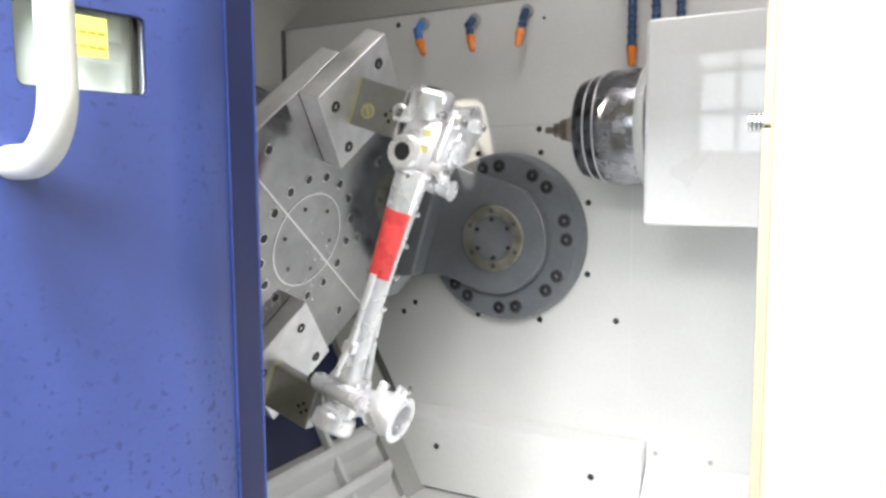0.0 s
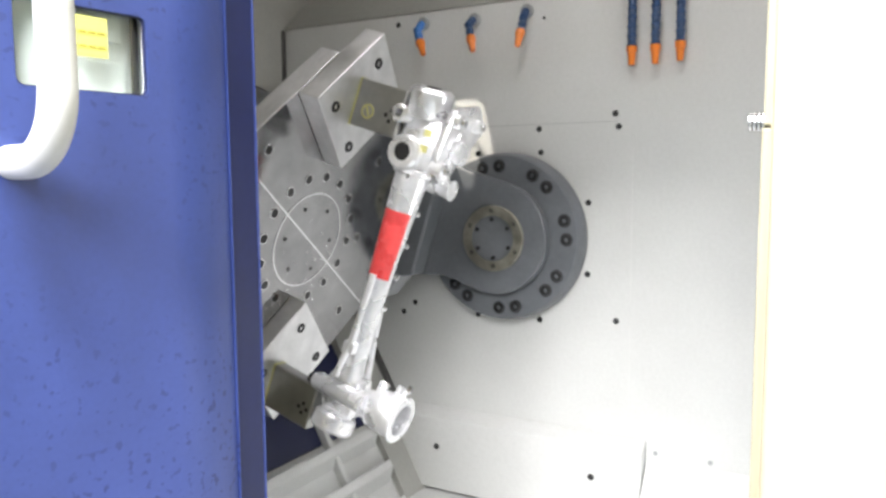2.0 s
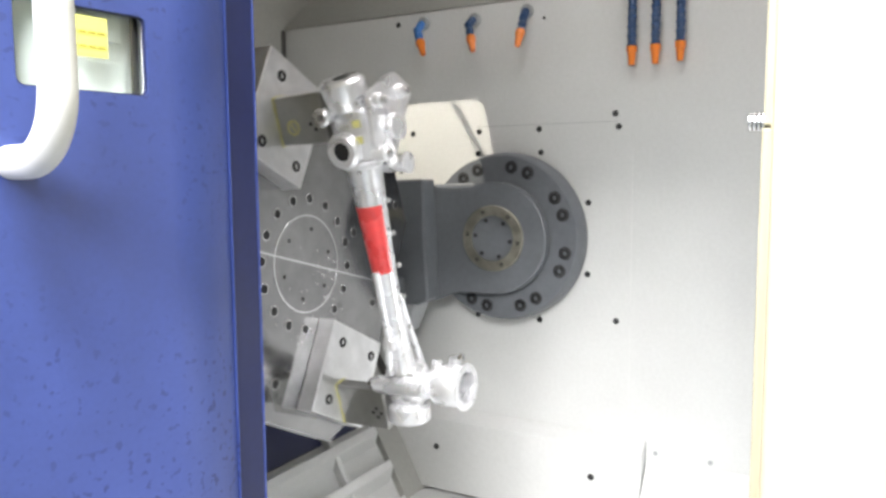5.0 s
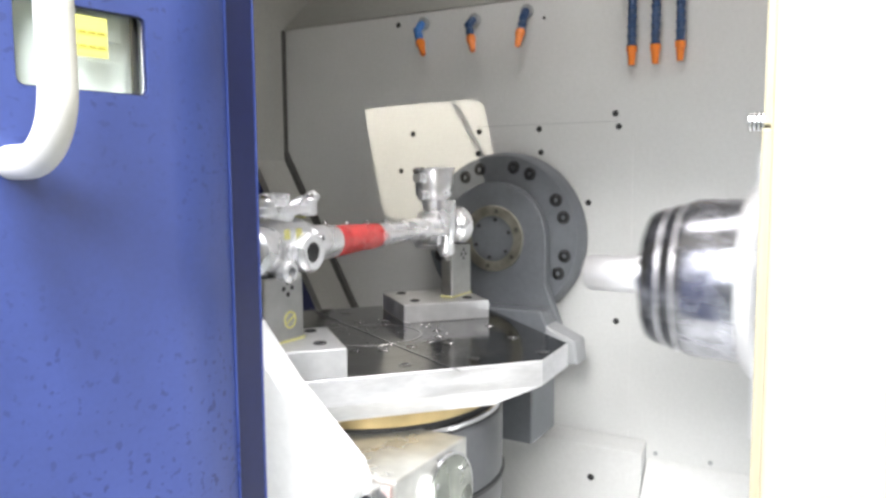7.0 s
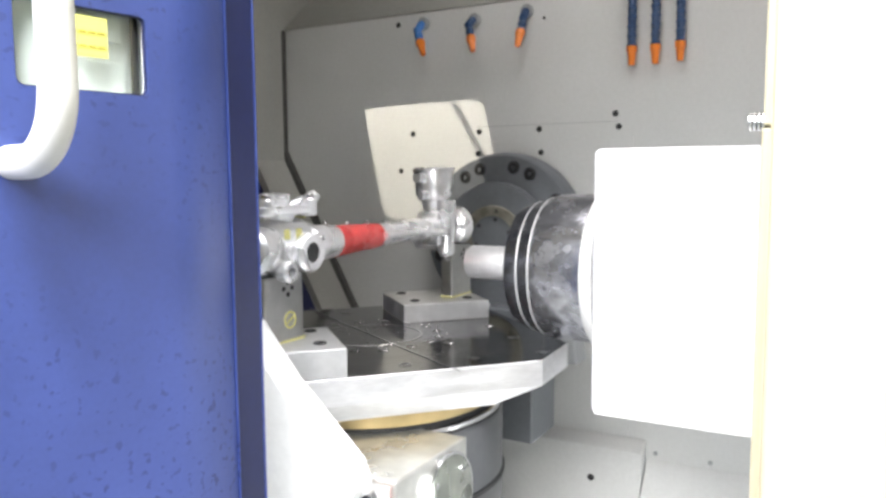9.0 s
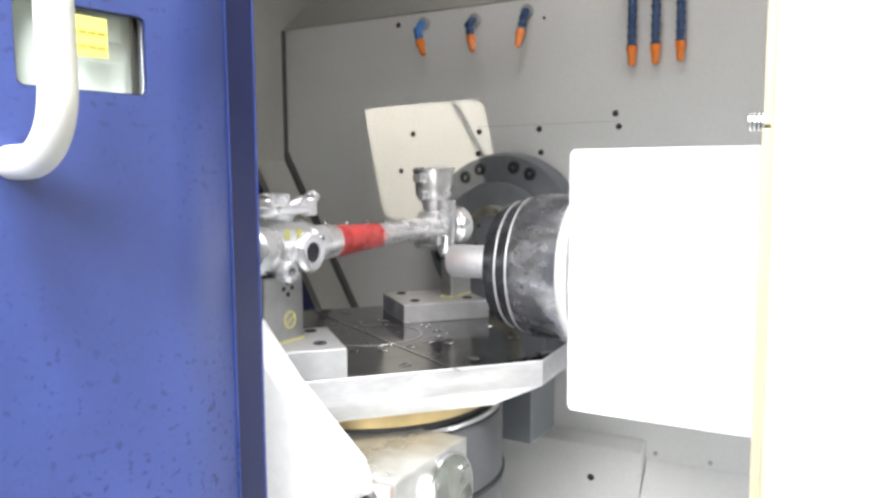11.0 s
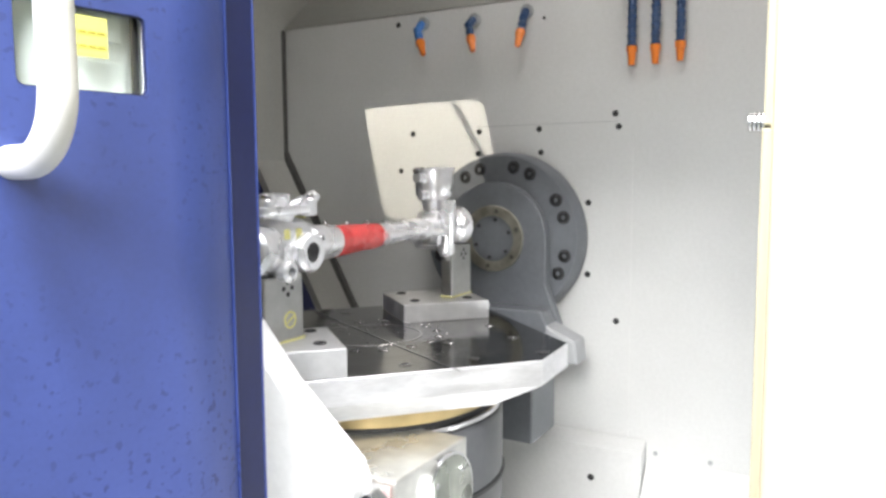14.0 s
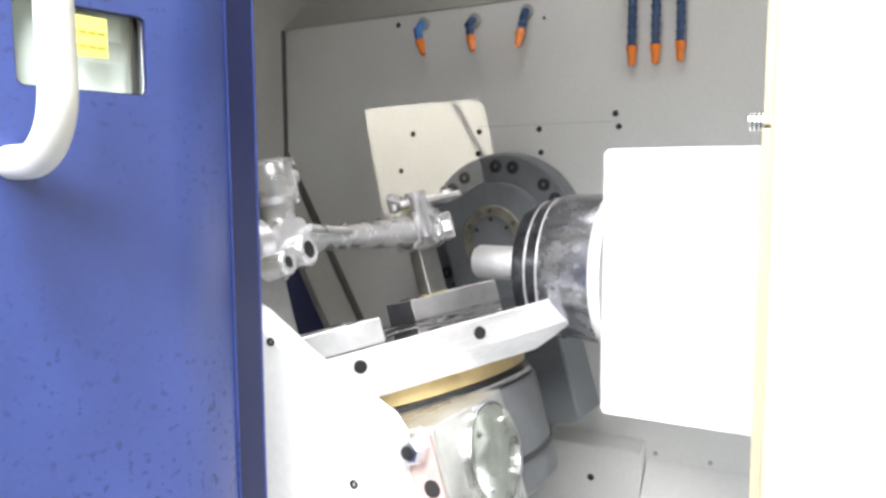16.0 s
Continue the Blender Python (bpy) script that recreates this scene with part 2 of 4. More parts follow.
structure("floor", box(-4, 5, -5, 3, FLOOR - 0.1, FLOOR), CONCRETE, "painted grey concrete workshop floor", "floor")
structure("hall_wall_south", box(-4, 5, -5.1, -5, FLOOR, 2.0), LIGHT_PAINT, "plain light workshop wall behind the machine's front")
structure("hall_wall_east", box(5, 5.1, -5, 3, FLOOR, 2.0), LIGHT_PAINT, "plain light workshop side wall")
structure("hall_wall_west", box(-4.1, -4, -5, 3, FLOOR, 2.0), LIGHT_PAINT, "plain light workshop side wall")
structure("hall_wall_north", box(-4, 5, 3, 3.1, FLOOR, 2.0), LIGHT_PAINT, "plain light workshop far wall")
structure("hall_ceiling", box(-4, 5, -5, 3, 2.0, 2.1), LIGHT_PAINT, "plain light workshop ceiling", "ceiling")

def hall_window():
    win = thing("window_1", "tall workshop window with pale daylight behind its panes", "window", kind="structure")
    x0, x1, z0, z1, y = -1.5, 0.9, 0.25, 1.75, -4.97
    cols, rows, bar = 8, 5, 0.045
    dx, dz = (x1 - x0) / cols, (z1 - z0) / rows
    for i in range(cols + 1):
        part("mullion", box(x0 + i * dx - bar / 2, x0 + i * dx + bar / 2, y - 0.01, y + 0.03, z0, z1, 0.004), LIGHT_PAINT, win)
    for j in range(rows + 1):
        part("muntin", box(x0, x1, y - 0.008, y + 0.027, z0 + j * dz - bar / 2, z0 + j * dz + bar / 2, 0.004), LIGHT_PAINT, win)
    for i in range(cols):
        for j in range(rows):
            part("pane", box(x0 + i * dx + bar / 2, x0 + (i + 1) * dx - bar / 2, y - 0.012, y, z0 + j * dz + bar / 2, z0 + (j + 1) * dz - bar / 2), DAYLIGHT, win)


hall_window()

# back wall of the working space, its lower left corner cut off along a slope
WALL_HOLES = [(0.15 * math.cos(radians(a)), 0.15 * math.sin(radians(a))) for a in (22.5, 67.5, 112.5, -22.5, -67.5, -112.5)]
wall_back = structure("wall_back", prism([(-0.478, 0.385), (-0.478, 0.15), (-0.13, -0.48), (0.95, -0.48), (0.95, 0.385)], 0.0, 0.03), WALL_PAINT, "light grey painted sheet-metal wall with small screw holes")
# The upper panel's shade is put into its paint.
structure("wall_upper", prism([(0.0, 0.387), (0.25, 0.62), (0.28, 0.62), (0.03, 0.387)], -0.6, 0.95, "x"), DIM_SIDE_PAINT, "sheet-metal panel sloping back above the wall, its dim light put into the grey")
structure("wall_left", prism([(0.3, -0.6), (0.3, 0.8), (-0.9, 0.8), (-0.9, -0.6)], -0.51, -0.482, "x"), DIM_SIDE_PAINT, "grey sheet-metal side wall of the working space")
structure("ceiling", box(-0.6, 0.95, -0.62, 0.4, 0.80, 0.83), DIM_SIDE_PAINT, "grey machine roof panel", "ceiling")
structure("wall_right", box(0.95, 0.98, -0.70, 0.4, -1.1, 0.83), WALL_PAINT, "light grey side wall of the working space")

# Two unseen front sheets, added to keep hall light off the upper wall.
structure("wall_front_upper", box(-0.6, 1.3, -0.700, -0.668, 0.32, 0.83), CREAM_PAINT, "unseen cream sheet-metal header over the door opening, added to shade the wall")
structure("wall_front_left", box(-0.6, 0.05, -0.735, -0.705, -1.1, 0.83), CREAM_PAINT, "unseen cream sheet-metal front panel beside the door opening, added to block light")

# seam along the wall's cut corner, and the sloping chip panel in front of it
structure("wall_seam", prism([(-0.490, 0.385), (-0.478, 0.385), (-0.478, 0.152), (-0.13, -0.478), (-0.145, -0.478), (-0.490, 0.147)], -0.008, 0.002, bevel=0.002), SEAM_GREY, "dark grey rubber seal along the edge of the wall", "seal")
structure("chip_panel", prism([(-0.55, 0.255), (-0.135, -0.490), (-0.150, -0.505), (-0.57, 0.245)], -0.088, -0.003), DIM_SIDE_PAINT, "grey sloping sheet-metal chip panel")
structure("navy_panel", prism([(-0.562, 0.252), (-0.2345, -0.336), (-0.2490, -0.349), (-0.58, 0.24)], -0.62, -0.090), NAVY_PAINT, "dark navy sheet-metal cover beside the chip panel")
structure("bottom_floor", box(-0.6, 0.95, -0.75, 0.0, -0.50, -0.46), WALL_PAINT, "light grey painted bottom of the working space", "floor")

def wall_hole(x, y, z, r=0.0046, parent=None):
    part("screw_hole", spin([(r * 1.1, 0.0), (r, 0.0009), (r * 0.75, 0.0004), (0, 0.0002)], pose(x, y, z) @ pose(0, 0, 0, 90), 14), BLACK, parent or wall_back)


# ledge at the foot of the wall
ledge = thing("wall_ledge", "light grey sheet-metal cover along the foot of the wall", "cover")
part("cover_plate", prism([(-0.001, -0.314), (-0.029, -0.328), (-0.034, -0.455), (-0.001, -0.455)], -0.245, 0.238, "x", 0.002), WALL_PAINT, ledge)
for x, z in ((-0.1255, -0.3782), (0.1589, -0.3792)):
    wall_hole(x, -0.0316, z, 0.0050, ledge)
foot = thing("foot_panel", "light grey sloping panel at the foot of the wall", "panel")
part("panel_sheet", prism([(-0.001, -0.342), (-0.09, -0.455), (-0.10, -0.462), (-0.001, -0.462)], 0.24, 0.93, "x", 0.001), WALL_PAINT, foot)
for x in (0.253, 0.335):
    cap_screw("screw", wall_back, (x, -0.0005, -0.333), (0, -1, 0), 0.0035, 0.002, mat=MID_PAINT)
tray = thing("chip_tray", "light grey folded chip tray at the bottom", "tray")
part("lower_slope", prism([(-0.2335, -0.337), (-0.1475, -0.492), (-0.1615, -0.506), (-0.2480, -0.349)], -0.62, -0.089), WALL_PAINT, tray)
for s, lift in ((0.08, 0.007), (0.45, 0.010), (0.80, 0.006)):
    x, z = -0.2335 + 0.086 * s, -0.337 - 0.155 * s
    part("tray_rib", prism([(x, z), (x + 0.012, z + 0.007 + lift), (x + 0.020, z - 0.006 + lift), (x + 0.012, z - 0.030)], -0.62, -0.095, bevel=0.002), WALL_PAINT, tray)
part("tray_cheek", prism([(-0.262, -0.300), (-0.232, -0.312), (-0.150, -0.452), (-0.20, -0.47)], -0.215, -0.205, bevel=0.002), WALL_PAINT, tray)

# dark screw holes in the wall
for x, z in [(0.1802, 0.1958), (0.1859, 0.1757), (0.1865, -0.1296), (-0.1861, -0.1279), (-0.2108, -0.1467), (-0.2136, 0.1106), (-0.2161, 0.3692), (-0.1875, 0.1758), (-0.0553, 0.1753), (0.0540, 0.1761)] + WALL_HOLES:
    wall_hole(x, 0.0, z)
wall_hole(0.0615, 0.0, 0.3525, 0.0025)
part("joint_strip", box(-0.06, 0.185, -0.0006, 0.001, 0.1835, 0.1842), MID_PAINT, wall_back)
part("joint_strip", box(0.2085, 0.2091, -0.0006, 0.001, -0.33, 0.16), LIGHT_PAINT, wall_back)


# ---------------------------------------------------------------- coolant nozzles
def bead_hose(name, points, mat, label, collar=None):
    """A jointed hose: a socket on the wall, beads through the points, an orange nozzle at the end."""
    hose = thing(name, label, "coolant nozzle", "coolant nozzles on the wall")
    p = [Vector(q) for q in points]
    part("socket", rod(0.011, p[0] + Vector((0, 0.012, 0)), p[0], 0.002, 16), MID_PAINT, hose, smooth=True)
    total = sum((b - a).length for a, b in zip(p, p[1:]))
    n = max(2, round(total / 0.0125))
    def along(s):
        for a, b in zip(p, p[1:]):
            d = (b - a).length
            if s <= d + 1e-9:
                return a + (b - a) * (s / d), (b - a).normalized()
            s -= d
        return p[-1], (p[-1] - p[-2]).normalized()
    for i in range(n):
        c, d = along(total * (i + 0.1) / n)
        turn = Matrix.Translation(c) @ d.to_track_quat("Z", "Y").to_matrix().to_4x4()
        part("bead", spin([(0, 0), (0.0058, 0), (0.0066, 0.0025), (0.0052, 0.006), (0.0072, 0.0085), (0.0070, 0.0115), (0.005, 0.0135), (0, 0.0135)], turn, 14), mat, hose, smooth=True)
    c, d = along(total)
    turn = Matrix.Translation(c) @ d.to_track_quat("Z", "Y").to_matrix().to_4x4()
    part("nozzle", spin([(0, 0), (0.0078, 0.0), (0.0078, 0.008), (0.0066, 0.009), (0.0045, 0.028), (0.003, 0.028), (0.003, 0.02), (0, 0.02)], turn, 16), ORANGE, hose, "orange tapered nozzle", smooth=True)
    if collar:
        part("collar", rod(0.0080, (p[1].x, p[1].y, collar), (p[1].x, p[1].y, collar + 0.011), 0.001, 16), ORANGE, hose, "orange hose collar", smooth=True)
    return hose


for x, tip in ((0.2077, 0.293), (0.2430, 0.2925), (0.2788, 0.294)):
    bead_hose("hanging_nozzle", [(x, -0.016, 0.386), (x, -0.014, 0.36), (x, -0.014, tip)], HOSE_BLUE, "dark blue jointed coolant hose hanging down with orange nozzle", collar=0.364)
bead_hose("short_nozzle", [(-0.162, -0.008, 0.366), (-0.162, -0.024, 0.350), (-0.152, -0.032, 0.330)], HOSE_LIGHT, "short bright blue jointed coolant hose with orange nozzle")
bead_hose("short_nozzle", [(-0.062, -0.008, 0.362), (-0.062, -0.024, 0.350), (-0.054, -0.033, 0.328)], HOSE_BLUE, "short dark blue jointed coolant hose with orange nozzle")
bead_hose("short_nozzle", [(0.033, -0.008, 0.366), (0.036, -0.024, 0.352), (0.035, -0.033, 0.330)], HOSE_BLUE, "short dark blue jointed coolant hose with orange nozzle")

# ---------------------------------------------------------------- lamp strip low on the side wall
def side_lamp():
    lamp = thing("side_lamp", "grey sealed lamp strip on the side wall", "lamp")
    part("housing", box(0.915, 0.949, -0.35, -0.17, -0.40, -0.08, 0.004), MID_PAINT, lamp)
    part("bezel", holed_plate([(-0.345, -0.395), (-0.175, -0.395), (-0.175, -0.085), (-0.345, -0.085)], [[(-0.335, -0.385), (-0.185, -0.385), (-0.185, -0.095), (-0.335, -0.095)]], 0.909, 0.914, "x"), ALUMINIUM, lamp)


side_lamp()

# ---------------------------------------------------------------- added lamp, out of view, its mask cut to the light patch on the wall
def work_lamp():
    lamp = thing("work_lamp", "unseen lamp housing with a rounded opening that shapes the wall's light patch", "lamp")
    patch = rounded([(-0.296, 0.226), (-0.046, 0.230), (0.005, 0.01), (-0.250, 0.01)], 0.026)
    k = 0.16
    hole = [(PATCH_EYE.x + (x - PATCH_EYE.x) * k, PATCH_EYE.z + (z - PATCH_EYE.z) * k) for x, z in patch]
    y = PATCH_EYE.y + (0 - PATCH_EYE.y) * k
    cx, cz = sum(p[0] for p in hole) / len(hole), sum(p[1] for p in hole) / len(hole)
    outer = [(cx - 0.09, cz - 0.08), (cx + 0.09, cz - 0.08), (cx + 0.09, cz + 0.12), (cx - 0.09, cz + 0.12)]
    part("mask", holed_plate(outer, [hole], y, y + 0.002), BLACK, lamp)
    part("hood", box(cx - 0.092, cx + 0.092, y - 0.14, y, cz + 0.121, cz + 0.124), BLACK, lamp)
    part("hood", box(cx - 0.092, cx + 0.092, y - 0.14, y, cz - 0.083, cz - 0.080), BLACK, lamp)
    part("hood", box(cx - 0.094, cx - 0.091, y - 0.14, y, cz - 0.083, cz + 0.124), BLACK, lamp)
    part("hood", box(cx + 0.091, cx + 0.094, y - 0.14, y, cz - 0.083, cz + 0.124), BLACK, lamp)
    def toward(x, z, k2):
        return Vector((PATCH_EYE.x + (x - PATCH_EYE.x) * k2, PATCH_EYE.y * (1 - k2), PATCH_EYE.z + (z - PATCH_EYE.z) * k2))
    # Cable set in the beam, out of view, for the wavy shadow line.
    coil = []
    for i in range(121):
        s = i / 120
        wob = 0.0040 * math.sin(2 * math.pi * 8 * s)
        coil.append(toward(-0.118 + 0.078 * s + wob, 0.25 - 0.13 * s + 0.5 * wob, 0.2))
    part("coiled_cable", tube_along(coil, 0.00065, 8), BLACK, lamp, "thin black coiled cable")
    part("bracket", box(cx - 0.02, cx + 0.02, y - 0.1, y - 0.06, cz + 0.124, 0.80), BLACK, lamp)


work_lamp()


# ---------------------------------------------------------------- blue door and cream panel
DOOR_POSE = pose(0.1702, -0.767, 0, 0, 0, 83)


def blue_door():
    """Local x runs along the door to its free edge, -y is the outward side, z is up."""
    door = thing("door_1", "blue painted sheet-metal machine door with a small window, standing open", "door", kind="structure")
    far = -0.62
    win = rounded([(-0.1595, 0.147), (-0.0865, 0.147), (-0.0865, 0.1915), (-0.1595, 0.1915)], 0.005)
    part("panel", holed_plate([(far, -0.95), (-0.072, -0.95), (-0.072, 0.75), (far, 0.75)], [win], 0.0, 0.003, "y"), BLUE_PAINT, door)
    curve = [(-0.072, 0.0)] + [(-0.072 + 0.0530 * s, 0.0165 * s ** 1.9) for s in (0.1, 0.2, 0.3, 0.4, 0.5, 0.6, 0.7, 0.8, 0.9, 1.0)]
    part("edge_curve", prism(curve + [(-0.0190, 0.026), (-0.072, 0.026)], -0.95, 0.75, "z"), BLUE_PAINT, door, "rounded door edge", smooth=True)
    part("edge_lip", box(-0.0194, -0.0186, 0.0144, 0.026, -0.95, 0.75, 0.0003), BLUE_PAINT, door, "thin raised lip")
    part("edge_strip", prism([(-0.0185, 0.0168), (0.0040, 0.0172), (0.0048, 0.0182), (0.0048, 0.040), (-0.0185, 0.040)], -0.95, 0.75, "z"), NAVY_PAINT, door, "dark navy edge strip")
    part("edge_bead", box(0.0049, 0.0060, 0.0168, 0.040, -0.95, 0.75, 0.0004), BLUE_PAINT, door, "thin bright blue edge bead")
    part("window_seal", holed_plate(rounded([(-0.1602, 0.1463), (-0.0858, 0.1463), (-0.0858, 0.1922), (-0.1602, 0.1922)], 0.0055), [rounded([(-0.1588, 0.1477), (-0.0872, 0.1477), (-0.0872, 0.1908), (-0.1588, 0.1908)], 0.0045)], 0.0008, 0.0032, "y"), NAVY_PAINT, door, "thin dark window edge")
    part("window_lining", holed_plate(rounded([(-0.1630, 0.143), (-0.0830, 0.143), (-0.0830, 0.196), (-0.1630, 0.196)], 0.006), [win], 0.0035, 0.0052, "y"), WHITE_PAINT, door, "white lining inside the window opening")
    part("dark_jamb", box(-0.0912, -0.0872, 0.0078, 0.0100, 0.143, 0.196), BLACK, door, "dark strip at the window's side")
    part("inner_sheet", box(-0.1710, -0.0760, 0.013, 0.016, 0.135, 0.205), WHITE_PAINT, door, "grey sheet behind the window")
    part("inner_plate", box(-0.1225, -0.0960, 0.0105, 0.0125, 0.176, 0.196, 0.001), WHITE_PAINT, door, "pale plate behind the window")
    part("inner_plate", box(-0.1260, -0.0940, 0.0100, 0.0125, 0.143, 0.1655, 0.001), WHITE_PAINT, door, "pale plate behind the window")
    part("inner_plate", box(-0.1640, -0.1400, 0.010, 0.0125, 0.143, 0.196, 0.001), WHITE_PAINT, door, "pale plate behind the window")
    pane = part("pane", box(-0.1625, -0.0835, 0.0056, 0.0072, 0.1435, 0.1955), GLASS, door, "clear window pane")
    pane.visible_shadow = False
    part("handle", tube_along(handle_path(), 0.0086, 28), HANDLE_PAINT, door, "white rounded tubular handle", smooth=True)
    note = tagged(part("paper_note", box(-0.1335, -0.1100, -0.0002, 0.0003, 0.1655, 0.1868), NOTE), "small yellow paper note stuck to the window", "note")
    for k in range(2):
        for j in range(4):
            x = -0.1315 + 0.0052 * j
            part("ink_line", box(x, x + 0.0042, -0.0006, -0.0003, 0.1778 - 0.0075 * k, 0.1790 - 0.0075 * k), INK, note)
    note.matrix_world = DOOR_POSE
    return door


def handle_path():
    r = 0.034
    x, out, bottom = -0.1638, 0.050, 0.1082
    pts = [(x, -out, 0.34), (x, -out, 0.24), (x, -out, bottom + r)]
    for i in range(1, 11):
        a = math.pi / 2 * i / 10
        pts.append((x, -(out - r + r * math.cos(a)), bottom + r - r * math.sin(a)))
    pts.append((x, 0.001, bottom))
    return pts


DOOR = blue_door()
DOOR.matrix_world = DOOR_POSE


def cream_panel():
    p = thing("front_panel", "cream painted sheet-metal front panel with rounded edge", "panel", kind="structure")
    part("front_sheet", box(0.4740, 1.3, -0.667, -0.642, -1.1, 0.75, 0.003), CREAM_PAINT, p)
    part("edge_flange", box(0.4660, 0.4735, -0.640, -0.600, 0.1305, 0.75, 0.0015), CREAM_PAINT, p)
    part("edge_flange", box(0.4650, 0.4735, -0.640, -0.600, -1.1, 0.1290, 0.0015), CREAM_PAINT, p)
    part("edge_seal", box(0.4705, 0.4755, -0.6415, -0.6402, -1.1, 0.75), SEAL, p, "beige edge seal")
    latch = thing("door_latch", "small ribbed steel latch pin on the panel's edge", "latch")
    for i in range(4):
        part("ring", rod(0.0062, (0.4565 + i * 0.0026, -0.63, 0.1335), (0.4585 + i * 0.0026, -0.63, 0.1335), 0.0005, 16), CHROME, latch, smooth=True)
    part("pin", rod(0.0048, (0.4565, -0.63, 0.1335), (0.4695, -0.63, 0.1335), 0, 16), BLACK, latch, smooth=True)


cream_panel()


# ---------------------------------------------------------------- trunnion cradle (pose with the table level)
YC, XC, W0 = -0.4153, 0.0061, -0.0907      # the table's own axis, and the height of its face under the trunnion's axis


def cradle():
    c = thing("trunnion_cradle", "dark grey painted tilting cradle bolted to a round flange", "tilting cradle")
    to_wall = pose(0, 0, 0, 90)             # local z -> -y
    part("flange", spin([(0.0, 0.004), (0.1395, 0.004), (0.1395, 0.014), (0.136, 0.034), (0.1335, 0.038), (0.0, 0.038)], to_wall, 96), GREY_PAINT, c, "dark grey round bearing flange", smooth=True)
    for k in range(8):
        for s in (-15.1, 15.1):
            a = radians(45 * k + s + 47.35)
            x, z = 0.1166 * math.cos(a), 0.1166 * math.sin(a)
            part("counterbore", pipe(0.0105, 0.0085, 0.0375, 0.0386, pose(x, 0, z) @ to_wall, 20, bevel=0.0002), RUBBER, c, smooth=True)
            cap_screw("flange_screw", c, (x, -0.036, z), (0, -1, 0), 0.0078, 0.0045)
    # raised arm: round at the axis, straight flanks down to the lower beam
    arc = [(0.091 * math.cos(radians(a)), 0.091 * math.sin(radians(a))) for a in range(0, 181, 9)]
    part("arm", prism(arc + [(-0.091, -0.14), (-0.105, -0.30), (0.030, -0.30), (0.040, -0.20), (0.112, -0.165), (0.112, -0.13), (0.091, -0.07)], -0.060, -0.039, bevel=0.003), GREY_PAINT, c)
    part("arm_web", prism([(-0.100, -0.105), (0.100, -0.105), (0.111, -0.130), (0.111, -0.164), (0.041, -0.199), (0.030, -0.31), (-0.100, -0.31)], -0.100, -0.0605, bevel=0.004), GREY_PAINT, c)
    part("arm_lug", prism([(0.108, -0.124), (0.156, -0.146), (0.160, -0.182), (0.108, -0.180)], -0.105, -0.06, bevel=0.004), MID_PAINT, c)
    part("hub_ring", pipe(0.0535, 0.037, 0.0595, 0.0646, to_wall, 6 * 10), HUB_METAL, c, "worn yellowish metal hub ring", smooth=True)
    part("hub_cap", spin([(0.037, 0.060), (0.037, 0.0625), (0, 0.0625)], to_wall, 48), GREY_PAINT, c, smooth=True)
    for k in range(6):
        for r, o in ((0.0450, 20.0), (0.031, 20.0)):
            a = radians(60 * k + o)
            cap_screw("hub_screw", c, (r * math.cos(a), -0.0622, r * math.sin(a)), (0, -1, 0), 0.0032, 0.0028)
    # lower beam, drum housing under the table
    part("beam", box(-0.10, 0.030, -0.42, -0.08, -0.33, -0.235, 0.006), GREY_PAINT, c)
    part("beam_block", box(0.06, 0.128, -0.20, -0.112, -0.277, -0.14, 0.003), GREY_PAINT, c)
    drum = pose(XC, YC, 0)
    part("drum", spin([(0, -0.29), (0.150, -0.29), (0.160, -0.282), (0.160, -0.176), (0.157, -0.172), (0, -0.172)], drum, 80), DRUM_PAINT, c, "grey painted round table housing", smooth=True)
    part("drum_seal", pipe(0.1625, 0.15, -0.252, -0.246, drum, 80), RUBBER, c, smooth=True)
    part("drum_neck", spin([(0, -0.158), (0.1485, -0.1635), (0.1485, -0.1585), (0, -0.1585)], drum, 80), RUBBER, c, smooth=True)
    part("steel_ring", pipe(0.158, 0.12, -0.1690, -0.1637, drum, 80), CHROME, c, "bright steel ring", smooth=True)
    # drive box with a round cover
    part("drive_box", box(0.055, 0.181, -0.630, -0.498, -0.33, -0.163, 0.002), ZINC, c, "zinc-plated steel drive box")
    part("drive_cover", spin([(0, 0), (0.047, 0), (0.047, 0.003), (0.045, 0.0045), (0, 0.0045)], pose(0.1805, -0.542, -0.214) @ pose(0, 0, 0, 0, 90), 48), COVER_METAL, c, "round grey cover plate", smooth=True)
    part("cover_rim", pipe(0.0485, 0.046, 0, 0.0052, pose(0.1805, -0.542, -0.214) @ pose(0, 0, 0, 0, 90), 48, bevel=0.0006), CHROME, c, "bright rim of the cover", smooth=True)
    for k in range(4):
        a = radians(45 + 90 * k)
        cap_screw("cover_screw", c, (0.185, -0.542 + 0.036 * math.cos(a), -0.214 + 0.036 * math.sin(a)), (1, 0, 0), 0.003, 0.002, mat=CHROME)
    part("front_plate", box(0.100, 0.1775, -0.634, -0.6303, -0.33, -0.167, 0.001), PINK_STEEL, c, "reddish steel end plate")
    part("pipe_joint", rod(0.0125, (0.1642, -0.630, -0.1765), (0.1642, -0.650, -0.1765), 0.003, 6), CHROME, c, "bright pipe fitting", smooth=True)
    part("pipe_bore", rod(0.0062, (0.1642, -0.6498, -0.1765), (0.1642, -0.6508, -0.1765), 0, 16), BLACK, c)
    part("side_bore", rod(0.0078, (0.1684, -0.6335, -0.2125), (0.1684, -0.6346, -0.2125), 0, 16), BLACK, c)
